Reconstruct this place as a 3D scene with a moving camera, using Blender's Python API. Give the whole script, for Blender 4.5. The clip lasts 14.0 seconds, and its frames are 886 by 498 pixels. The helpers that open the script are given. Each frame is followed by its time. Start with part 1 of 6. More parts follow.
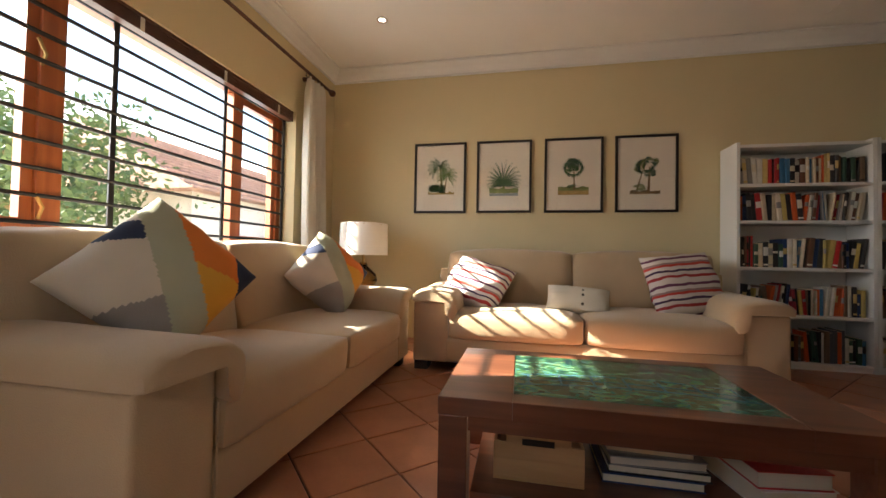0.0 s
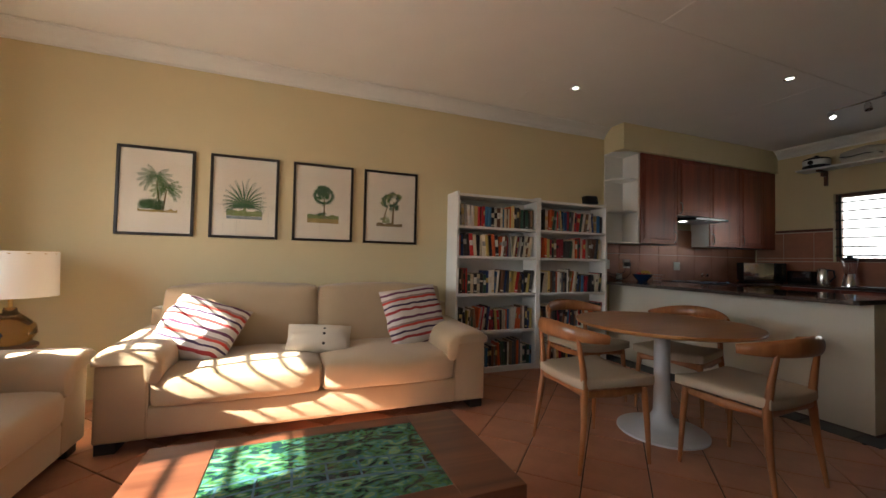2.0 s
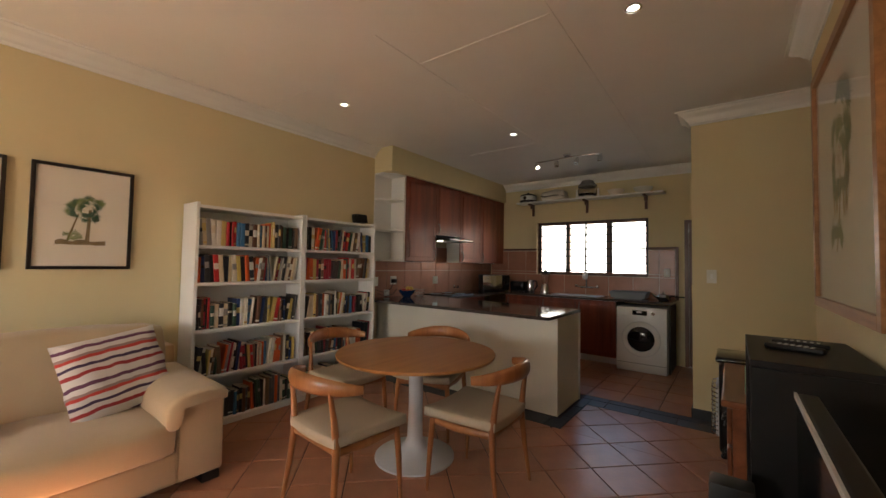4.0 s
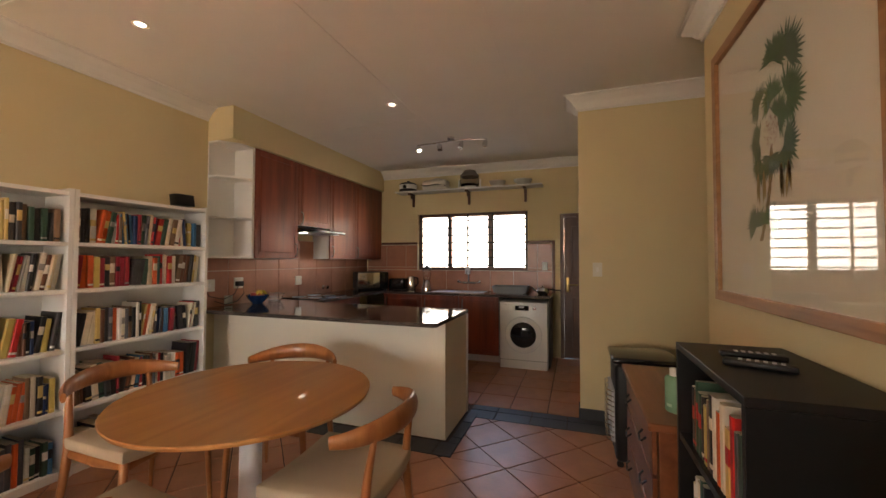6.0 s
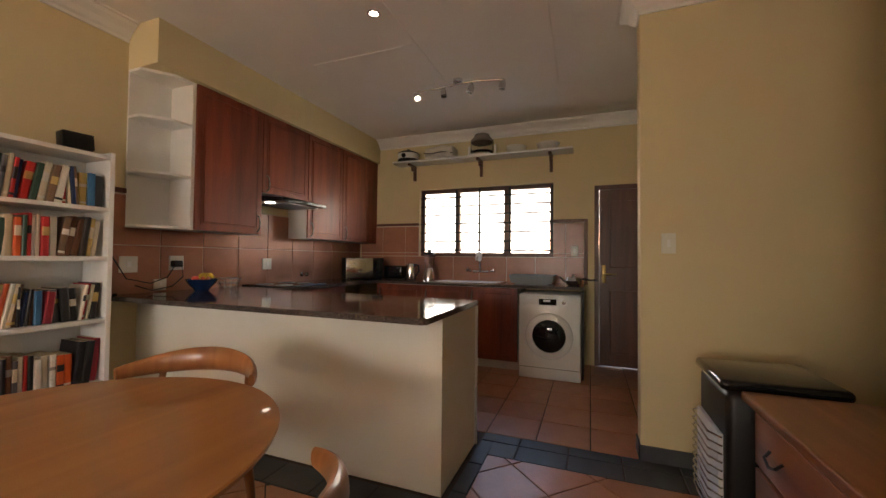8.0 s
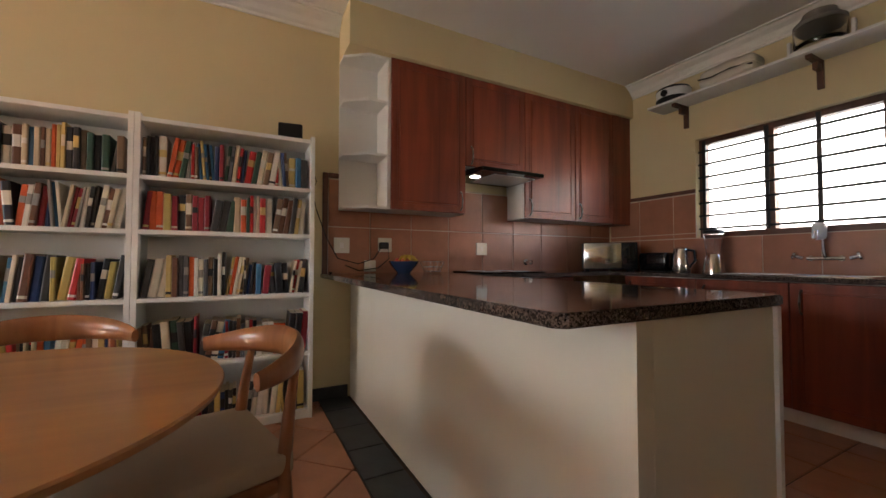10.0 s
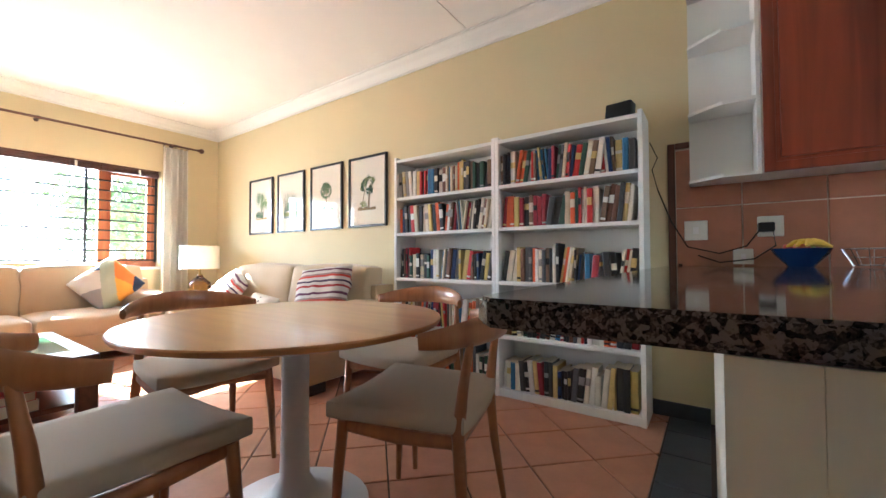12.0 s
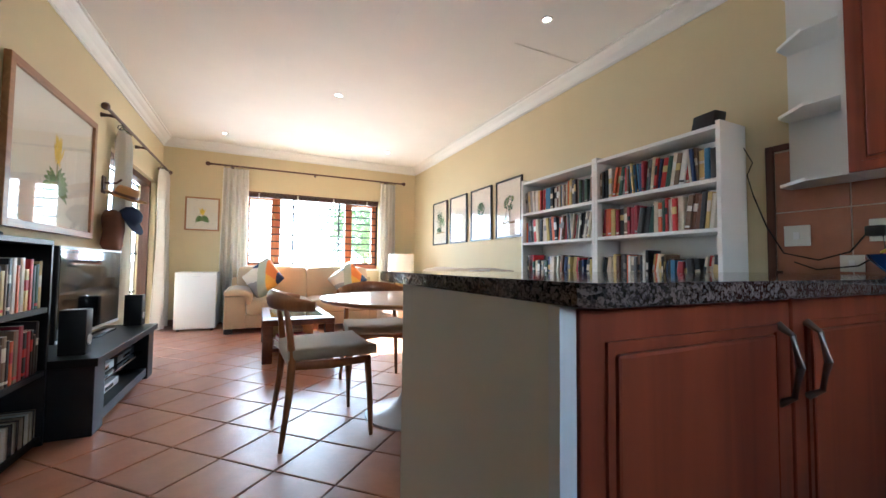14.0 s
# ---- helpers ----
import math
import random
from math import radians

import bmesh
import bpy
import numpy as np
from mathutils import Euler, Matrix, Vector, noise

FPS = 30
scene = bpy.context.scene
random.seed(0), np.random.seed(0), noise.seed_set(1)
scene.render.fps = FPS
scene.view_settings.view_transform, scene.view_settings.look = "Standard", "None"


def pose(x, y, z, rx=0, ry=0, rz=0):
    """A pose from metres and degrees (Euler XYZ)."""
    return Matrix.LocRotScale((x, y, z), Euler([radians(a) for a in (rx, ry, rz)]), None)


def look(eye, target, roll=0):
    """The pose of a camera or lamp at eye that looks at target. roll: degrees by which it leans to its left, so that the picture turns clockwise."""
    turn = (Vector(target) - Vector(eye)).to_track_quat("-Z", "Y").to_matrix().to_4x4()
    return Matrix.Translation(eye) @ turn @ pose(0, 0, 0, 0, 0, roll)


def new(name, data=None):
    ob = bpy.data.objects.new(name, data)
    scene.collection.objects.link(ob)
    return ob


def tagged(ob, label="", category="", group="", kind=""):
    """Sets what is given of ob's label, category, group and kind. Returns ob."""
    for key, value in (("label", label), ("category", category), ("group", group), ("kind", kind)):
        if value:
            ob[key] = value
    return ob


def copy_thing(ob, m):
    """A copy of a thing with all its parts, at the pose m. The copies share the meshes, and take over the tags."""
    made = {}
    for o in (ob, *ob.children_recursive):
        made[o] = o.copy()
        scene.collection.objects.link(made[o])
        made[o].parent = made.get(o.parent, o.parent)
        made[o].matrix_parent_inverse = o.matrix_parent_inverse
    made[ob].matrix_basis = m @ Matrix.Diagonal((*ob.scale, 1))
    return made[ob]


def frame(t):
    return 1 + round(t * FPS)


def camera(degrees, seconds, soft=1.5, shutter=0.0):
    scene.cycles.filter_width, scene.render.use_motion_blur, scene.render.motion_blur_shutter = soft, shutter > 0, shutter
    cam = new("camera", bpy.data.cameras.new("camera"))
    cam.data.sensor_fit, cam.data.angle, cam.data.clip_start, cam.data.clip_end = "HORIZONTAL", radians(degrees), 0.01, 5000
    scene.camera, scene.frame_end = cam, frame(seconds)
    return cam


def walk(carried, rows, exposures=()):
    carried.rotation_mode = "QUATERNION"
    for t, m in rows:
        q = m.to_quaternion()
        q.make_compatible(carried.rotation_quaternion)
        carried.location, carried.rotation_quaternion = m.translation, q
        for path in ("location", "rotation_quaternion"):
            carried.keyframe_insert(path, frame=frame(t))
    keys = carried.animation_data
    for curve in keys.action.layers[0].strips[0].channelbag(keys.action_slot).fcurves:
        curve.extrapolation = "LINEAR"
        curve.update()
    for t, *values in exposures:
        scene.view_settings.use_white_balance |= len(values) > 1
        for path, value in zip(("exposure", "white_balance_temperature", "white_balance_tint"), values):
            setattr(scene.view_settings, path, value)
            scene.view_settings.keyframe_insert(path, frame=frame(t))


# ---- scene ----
cam = camera(98.2, 14.0)
PATH = [
    (0, (1.068, 0.503, 0.828), (0.669, 2.462, 0.873), 1.1),
    (0.5, (1.119, 0.566, 0.89), (0.993, 2.561, 0.942), 1.3),
    (1, (1.187, 0.582, 0.978), (1.367, 2.573, 1.027), 1.3),
    (1.5, (1.23, 0.596, 1.021), (1.694, 2.54, 1.092), 1.3),
    (2, (1.306, 0.581, 1.127), (2.027, 2.445, 1.186), 1.2),
    (2.5, (1.407, 0.572, 1.181), (2.338, 2.341, 1.25), 1.2),
    (3, (1.43, 0.602, 1.242), (2.633, 2.197, 1.322), 1.1),
    (3.5, (1.456, 0.634, 1.339), (2.886, 2.03, 1.407), 1.2),
    (4, (1.567, 0.688, 1.362), (3.16, 1.894, 1.439), 1.0),
    (4.2, (1.631, 0.706, 1.372), (3.271, 1.847, 1.446), 1.0),
    (6.3, (2.343, 1.07, 1.365), (4.246, 1.685, 1.418), 0.3),
    (6.5, (2.446, 1.098, 1.35), (4.354, 1.697, 1.399), 0.5),
    (7, (2.704, 1.155, 1.289), (4.617, 1.736, 1.342), 0.6),
    (7.2, (2.801, 1.186, 1.271), (4.715, 1.763, 1.322), 0.7),
    (9.5, (4.001, 1.386, 1.038), (5.328, 2.881, 1.096), 0.1),
    (10, (4.266, 1.44, 1.012), (5.199, 3.208, 1.071), 0.1),
    (10.5, (4.46, 1.514, 0.98), (4.935, 3.456, 1.04), 0.1),
    (11, (4.651, 1.605, 0.948), (4.559, 3.602, 1.013), 0.4),
    (11.5, (4.788, 1.617, 0.945), (4.186, 3.523, 1.005), 0.3),
    (12, (4.998, 1.605, 0.956), (3.855, 3.245, 1.009), -0.1),
    (12.5, (5.187, 1.597, 0.908), (3.713, 2.948, 0.991), 0.4),
    (13, (5.433, 1.617, 0.919), (3.733, 2.668, 0.999), 0.4),
    (13.5, (5.693, 1.6, 0.926), (3.917, 2.516, 1.01), 0.6),
    (14, (5.998, 1.61, 0.934), (4.197, 2.475, 1.022), 0.6),
]

EXPOSURES = [(0.0, 3.0, 6300, 6), (2.0, 3.25, 6100, 5), (3.0, 3.3, 6400, 5), (4.2, 3.8, 6900, 8), (6.5, 4.3, 7500, 13), (9.5, 4.25, 6700, 12), (11.0, 4.75, 5800, 6), (12.0, 5.1, 5100, 1), (13.0, 5.15, 4900, -1), (14.0, 4.75, 4900, -1)]
walk(cam, [(t, look(eye, target, roll)) for t, eye, target, roll in PATH], EXPOSURES)

# ---- light ----
SUN_EL = 32.0
world = bpy.data.worlds.new("sky")
scene.world = world
world.use_nodes = True
wn = world.node_tree
sky = wn.nodes.new("ShaderNodeTexSky")
sky.sky_type, sky.sun_disc = "NISHITA", False
sky.sun_elevation, sky.sun_rotation = radians(SUN_EL), radians(258)
wn.links.new(sky.outputs[0], wn.nodes["Background"].inputs[0])
wn.nodes["Background"].inputs[1].default_value = 0.09
sun = new("sun", bpy.data.lights.new("sun", "SUN"))
sun.data.energy, sun.data.angle, sun.data.color = 5.0, radians(0.5), (1.0, 0.9, 0.76)
sun.matrix_world = look((0, 0, 0), (1.0, 0.21, -0.64))


def area(name, eye, target, w, h, power, color):
    ob = new(name, bpy.data.lights.new(name, "AREA"))
    ob.data.shape, ob.data.size, ob.data.size_y, ob.data.energy, ob.data.color = "RECTANGLE", w, h, power, color
    ob.matrix_world = look(eye, target)
    return ob


area("window_sky_west", (-1.3, 2.49, 1.5), (0, 2.49, 1.35), 2.2, 1.2, 4.0, (1.0, 0.97, 0.93))
area("window_sky_kitchen", (8.2, 2.55, 1.68), (7, 2.55, 1.6), 1.7, 0.85, 0.15, (0.95, 0.98, 1.0))


# ---- materials ----
def nodes_of(name):
    m = bpy.data.materials.new(name)
    m.use_nodes = True
    return m, m.node_tree, m.node_tree.nodes["Principled BSDF"]


def mat(name, color, rough=0.6, metal=0.0, vary=0.08, scale=3.0, bump=0.0, bscale=60.0, fine=0.0, spec=0.5, sheen=0.0, objvary=0.0, trans=0.0, emit=0.0):
    """Colour with large blotches and fine grain, and a fine relief."""
    m, t, b = nodes_of(name)
    co = t.nodes.new("ShaderNodeTexCoord")
    b.inputs["Roughness"].default_value = rough
    b.inputs["Metallic"].default_value = metal
    b.inputs["Specular IOR Level"].default_value = spec
    b.inputs["Sheen Weight"].default_value = sheen
    b.inputs["Transmission Weight"].default_value = trans
    n1 = t.nodes.new("ShaderNodeTexNoise")
    n1.inputs["Scale"].default_value, n1.inputs["Detail"].default_value = scale, 6
    t.links.new(co.outputs["Object"], n1.inputs["Vector"])
    n2 = t.nodes.new("ShaderNodeTexNoise")
    n2.inputs["Scale"].default_value, n2.inputs["Detail"].default_value = bscale, 3
    t.links.new(co.outputs["Object"], n2.inputs["Vector"])
    mixf = t.nodes.new("ShaderNodeMath")
    mixf.operation = "MULTIPLY_ADD"
    mixf.inputs[1].default_value = fine
    t.links.new(n2.outputs[0], mixf.inputs[0])
    t.links.new(n1.outputs[0], mixf.inputs[2])
    last = mixf.outputs[0]
    if objvary:
        oi = t.nodes.new("ShaderNodeObjectInfo")
        ad = t.nodes.new("ShaderNodeMath")
        ad.operation = "MULTIPLY_ADD"
        ad.inputs[1].default_value = objvary
        t.links.new(oi.outputs["Random"], ad.inputs[0])
        t.links.new(last, ad.inputs[2])
        last = ad.outputs[0]
    ramp = t.nodes.new("ShaderNodeMapRange")
    ramp.inputs[1].default_value, ramp.inputs[2].default_value = 0.25, 0.75 + fine + objvary
    ramp.inputs[3].default_value, ramp.inputs[4].default_value = 1 - vary, 1 + vary
    t.links.new(last, ramp.inputs[0])
    mul = t.nodes.new("ShaderNodeVectorMath")
    mul.operation = "SCALE"
    mul.inputs[0].default_value = color
    t.links.new(ramp.outputs[0], mul.inputs["Scale"])
    t.links.new(mul.outputs[0], b.inputs["Base Color"])
    if bump:
        bp = t.nodes.new("ShaderNodeBump")
        bp.inputs["Strength"].default_value, bp.inputs["Distance"].default_value = bump, 0.004
        t.links.new(n2.outputs[0], bp.inputs["Height"])
        t.links.new(bp.outputs[0], b.inputs["Normal"])
    if emit:
        b.inputs["Emission Color"].default_value = (*color, 1)
        b.inputs["Emission Strength"].default_value = emit
    return m


def wood(name, dark, light, axis=0, rough=0.4, scale=1.0, coat=0.0, objvary=0.0):
    """Grain drawn out along one axis."""
    m, t, b = nodes_of(name)
    co = t.nodes.new("ShaderNodeTexCoord")
    mp = t.nodes.new("ShaderNodeMapping")
    s = [22 * scale] * 3
    s[axis] = 1.4 * scale
    mp.inputs["Scale"].default_value = s
    t.links.new(co.outputs["Object"], mp.inputs["Vector"])
    n = t.nodes.new("ShaderNodeTexNoise")
    n.inputs["Scale"].default_value, n.inputs["Detail"].default_value, n.inputs["Distortion"].default_value = 1.0, 8, 0.8
    t.links.new(mp.outputs[0], n.inputs["Vector"])
    big = t.nodes.new("ShaderNodeTexNoise")
    big.inputs["Scale"].default_value = 2.5
    t.links.new(co.outputs["Object"], big.inputs["Vector"])
    ad = t.nodes.new("ShaderNodeMath")
    ad.operation = "MULTIPLY_ADD"
    ad.inputs[1].default_value = 0.35
    t.links.new(big.outputs[0], ad.inputs[0])
    t.links.new(n.outputs[0], ad.inputs[2])
    r = t.nodes.new("ShaderNodeValToRGB")
    r.color_ramp.elements[0].position, r.color_ramp.elements[1].position = 0.45, 0.9
    r.color_ramp.elements[0].color, r.color_ramp.elements[1].color = (*dark, 1), (*light, 1)
    t.links.new(ad.outputs[0], r.inputs[0])
    t.links.new(r.outputs[0], b.inputs["Base Color"])
    b.inputs["Roughness"].default_value = rough
    b.inputs["Coat Weight"].default_value = coat
    bp = t.nodes.new("ShaderNodeBump")
    bp.inputs["Strength"].default_value, bp.inputs["Distance"].default_value = 0.15, 0.002
    t.links.new(n.outputs[0], bp.inputs["Height"])
    t.links.new(bp.outputs[0], b.inputs["Normal"])
    return m


def granite():
    """Polished dark stone: brown and grey crystals of two sizes over a black ground."""
    m, t, b = nodes_of("granite")
    co = t.nodes.new("ShaderNodeTexCoord")
    cells = []
    for k in (210, 470):
        v = t.nodes.new("ShaderNodeTexVoronoi")
        v.inputs["Scale"].default_value = k
        t.links.new(co.outputs["Object"], v.inputs["Vector"])
        sep = t.nodes.new("ShaderNodeSeparateColor")
        t.links.new(v.outputs["Color"], sep.inputs[0])
        cells.append(sep.outputs[0])
    mx = t.nodes.new("ShaderNodeMath")
    mx.operation = "MULTIPLY_ADD"
    mx.inputs[1].default_value = 0.45
    t.links.new(cells[1], mx.inputs[0])
    t.links.new(cells[0], mx.inputs[2])
    r = t.nodes.new("ShaderNodeValToRGB")
    e = r.color_ramp.elements
    e[0].position, e[0].color = 0.25, (0.013, 0.012, 0.013, 1)
    e[1].position, e[1].color = 0.6, (0.04, 0.032, 0.029, 1)
    for pos, c in ((0.8, (0.09, 0.064, 0.053, 1)), (1.0, (0.16, 0.122, 0.105, 1))):
        x = e.new(pos)
        x.color = c
    t.links.new(mx.outputs[0], r.inputs[0])
    t.links.new(r.outputs[0], b.inputs["Base Color"])
    b.inputs["Roughness"].default_value = 0.07
    return m


def stripes(name, cols, scale, axis=2):
    """Woven stripes of several colours across a cushion."""
    m, t, b = nodes_of(name)
    co = t.nodes.new("ShaderNodeTexCoord")
    sx = t.nodes.new("ShaderNodeSeparateXYZ")
    nz = t.nodes.new("ShaderNodeTexNoise")
    nz.inputs["Scale"].default_value = 9
    t.links.new(co.outputs["Object"], nz.inputs["Vector"])
    t.links.new(co.outputs["Object"], sx.inputs[0])
    ad = t.nodes.new("ShaderNodeMath")
    ad.operation = "MULTIPLY_ADD"
    ad.inputs[1].default_value = 0.03
    t.links.new(nz.outputs[0], ad.inputs[0])
    t.links.new(sx.outputs[axis], ad.inputs[2])
    ml = t.nodes.new("ShaderNodeMath")
    ml.operation = "MULTIPLY"
    ml.inputs[1].default_value = scale
    t.links.new(ad.outputs[0], ml.inputs[0])
    fr = t.nodes.new("ShaderNodeMath")
    fr.operation = "FRACT"
    t.links.new(ml.outputs[0], fr.inputs[0])
    r = t.nodes.new("ShaderNodeValToRGB")
    r.color_ramp.interpolation = "CONSTANT"
    e = r.color_ramp.elements
    e[0].position, e[0].color = 0, (*cols[0][1], 1)
    e[1].position, e[1].color = cols[1][0], (*cols[1][1], 1)
    for p, c in cols[2:]:
        x = e.new(p)
        x.color = (*c, 1)
    t.links.new(fr.outputs[0], r.inputs[0])
    t.links.new(r.outputs[0], b.inputs["Base Color"])
    b.inputs["Roughness"].default_value = 0.9
    return m


def glass(name, rough=0.0, tint=(1, 1, 1)):
    m, t, b = nodes_of(name)
    b.inputs["Base Color"].default_value = (*tint, 1)
    b.inputs["Transmission Weight"].default_value = 1
    b.inputs["Roughness"].default_value = rough
    b.inputs["IOR"].default_value = 1.45
    return m


def thin_glass(name):
    """A pane: clear, with a mirror gloss that grows at grazing angles."""
    m, t, b = nodes_of(name)
    out = t.nodes["Material Output"]
    tr, gl, mx, fr = (t.nodes.new(k) for k in ("ShaderNodeBsdfTransparent", "ShaderNodeBsdfGlossy", "ShaderNodeMixShader", "ShaderNodeLayerWeight"))
    gl.inputs["Roughness"].default_value = 0.01
    pw, ma = t.nodes.new("ShaderNodeMath"), t.nodes.new("ShaderNodeMath")
    pw.operation, ma.operation = "POWER", "MULTIPLY_ADD"
    pw.inputs[1].default_value, ma.inputs[1].default_value, ma.inputs[2].default_value = 5.0, 0.7, 0.035
    fr.inputs[0].default_value = 0.5
    t.links.new(fr.outputs["Facing"], pw.inputs[0])
    t.links.new(pw.outputs[0], ma.inputs[0])
    t.links.new(ma.outputs[0], mx.inputs[0])
    t.links.new(tr.outputs[0], mx.inputs[1])
    t.links.new(gl.outputs[0], mx.inputs[2])
    t.links.new(mx.outputs[0], out.inputs[0])
    return m


PAINT = mat("wall_paint", (0.665, 0.56, 0.335), 0.75, vary=0.035, scale=1.3, bump=0.08, bscale=140)
CEIL = mat("ceiling_paint", (0.86, 0.84, 0.8), 0.8, vary=0.02, bump=0.04, bscale=90)
WHITE = mat("white_paint", (0.8, 0.79, 0.76), 0.45, vary=0.03)
PLASTER = mat("bar_plaster", (0.74, 0.70, 0.6), 0.6, vary=0.04, scale=2, bump=0.08, bscale=110)
TILE = mat("terracotta_tile", (0.44, 0.2, 0.115), 0.33, vary=0.28, scale=7, fine=0.25, bscale=45, bump=0.12, objvary=0.25)
GROUT = mat("dark_grout", (0.075, 0.05, 0.04), 0.85, vary=0.15, bump=0.2)
SLATE = mat("slate_band", (0.05, 0.052, 0.058), 0.5, vary=0.3, scale=9, bump=0.25, bscale=35, objvary=0.2)
SPLASH = mat("splashback_tile", (0.36, 0.155, 0.09), 0.3, vary=0.22, scale=8, fine=0.2, bscale=40, bump=0.06, objvary=0.2)
SPLASH_GROUT = mat("pale_grout", (0.6, 0.5, 0.4), 0.85)
SOFA = mat("beige_weave", (0.46, 0.335, 0.2), 0.9, vary=0.07, scale=4, bump=0.35, bscale=260, fine=0.1, sheen=0.25)
SOFA_DARK = mat("dark_plinth", (0.03, 0.022, 0.018), 0.6)
CHERRY = wood("cherry_cabinet", (0.13, 0.023, 0.009), (0.27, 0.055, 0.019), 2, 0.42, 0.6, 0.1)
WALNUT = wood("coffee_table_wood", (0.085, 0.027, 0.013), (0.2, 0.072, 0.035), 0, 0.3, 0.8, 0.25)
OAK = wood("table_oak", (0.36, 0.15, 0.045), (0.52, 0.25, 0.085), 0, 0.3, 0.45, 0.35)
CHAIRWOOD = wood("chair_wood", (0.23, 0.08, 0.026), (0.38, 0.15, 0.05), 2, 0.32, 0.7, 0.3)
FRAMEWOOD = wood("window_wood", (0.33, 0.085, 0.025), (0.5, 0.16, 0.05), 2, 0.4, 0.8, 0.2)
DOORWOOD = wood("dark_door_wood", (0.07, 0.025, 0.014), (0.13, 0.05, 0.025), 2, 0.4, 0.6)
CHESTWOOD = wood("chest_wood", (0.15, 0.045, 0.018), (0.28, 0.1, 0.04), 0, 0.35, 0.6, 0.2)
PICWOOD = wood("picture_wood", (0.26, 0.12, 0.05), (0.42, 0.21, 0.09), 0, 0.4, 1.0)
SEAT = mat("seat_fabric", (0.42, 0.34, 0.25), 0.85, vary=0.06, bump=0.2, bscale=300)
CURTAIN = mat("cream_curtain", (0.82, 0.79, 0.72), 0.9, vary=0.05, bump=0.12, bscale=220)
for cloth in (CURTAIN,):
    t = cloth.node_tree
    tl, mx = t.nodes.new("ShaderNodeBsdfTranslucent"), t.nodes.new("ShaderNodeMixShader")
    tl.inputs[0].default_value = (0.85, 0.81, 0.73, 1)
    mx.inputs[0].default_value = 0.4
    t.links.new(t.nodes["Principled BSDF"].outputs[0], mx.inputs[1])
    t.links.new(tl.outputs[0], mx.inputs[2])
    t.links.new(mx.outputs[0], t.nodes["Material Output"].inputs[0])
IRON = mat("black_iron", (0.018, 0.016, 0.015), 0.45, vary=0.2, metal=0.3)
BLACK = mat("black_laminate", (0.008, 0.0075, 0.008), 0.42, vary=0.2, spec=0.35)
BLACKGLOSS = mat("black_gloss", (0.008, 0.008, 0.009), 0.06, vary=0.1)
CHROME = mat("chrome", (0.7, 0.7, 0.7), 0.15, metal=1.0, vary=0.04)
PEWTER = mat("dark_pewter", (0.2, 0.18, 0.16), 0.35, metal=0.9, vary=0.2)
BRASS = mat("aged_brass", (0.5, 0.34, 0.13), 0.3, metal=1.0, vary=0.15)
APPL = mat("appliance_white", (0.74, 0.74, 0.73), 0.3, vary=0.02)
GREYMETAL = mat("painted_pedestal", (0.62, 0.63, 0.65), 0.35, vary=0.03)
PAPER = mat("print_paper", (0.78, 0.7, 0.58), 0.8, vary=0.04, scale=2)
PALEPAPER = mat("pale_print_paper", (0.72, 0.68, 0.58), 0.8, vary=0.03, scale=2)
SHADE = mat("lamp_shade", (0.8, 0.76, 0.68), 0.9, vary=0.02, bump=0.1, bscale=300, trans=0.0)
AMBER = glass("amber_glass", 0.05, (0.75, 0.5, 0.25))
CLEAR = glass("clear_glass", 0.02)
PANE = thin_glass("window_pane")
GRANITE = granite()
SOCKET = mat("socket_white", (0.72, 0.7, 0.62), 0.4)
LIT = mat("downlight_bulb", (1.0, 0.95, 0.85), 0.4, emit=0.7)


# ---- mesh helpers ----
def box(bm, x0, y0, z0, x1, y1, z1, bevel=0.0, seg=2):
    r = bmesh.ops.create_cube(bm, size=1)
    vs = r["verts"]
    bmesh.ops.transform(bm, matrix=Matrix.LocRotScale(((x0 + x1) / 2, (y0 + y1) / 2, (z0 + z1) / 2), None, (abs(x1 - x0), abs(y1 - y0), abs(z1 - z0))), verts=vs)
    if bevel:
        es = list({e for v in vs for e in v.link_edges})
        r = bmesh.ops.bevel(bm, geom=es, offset=bevel, segments=seg, affect="EDGES", profile=0.5)
        vs = list({v for f in r["faces"] for v in f.verts} | {v for v in vs if v.is_valid})
    return vs


def boxes(*specs, bevel=0.0, seg=2):
    bm = bmesh.new()
    for s in specs:
        box(bm, *s, bevel=bevel, seg=seg)
    return bm


def lathe(profile, n=24, bm=None, m=None):
    """A turned body about z from (radius, height) pairs."""
    bm = bm or bmesh.new()
    rings = []
    for r, z in profile:
        if r < 1e-5:
            rings.append([bm.verts.new((0, 0, z))])
        else:
            rings.append([bm.verts.new((r * math.cos(2 * math.pi * i / n), r * math.sin(2 * math.pi * i / n), z)) for i in range(n)])
    for a, b in zip(rings, rings[1:]):
        for i in range(n):
            j = (i + 1) % n
            if len(a) == 1 and len(b) == 1:
                continue
            if len(a) == 1:
                bm.faces.new((a[0], b[j], b[i]))
            elif len(b) == 1:
                bm.faces.new((a[i], a[j], b[0]))
            else:
                bm.faces.new((a[i], a[j], b[j], b[i]))
    if len(rings[0]) > 1:
        bm.faces.new(rings[0][::-1])
    if len(rings[-1]) > 1:
        bm.faces.new(rings[-1])
    if m is not None:
        bmesh.ops.transform(bm, matrix=m, verts=[v for r in rings for v in r])
    return bm


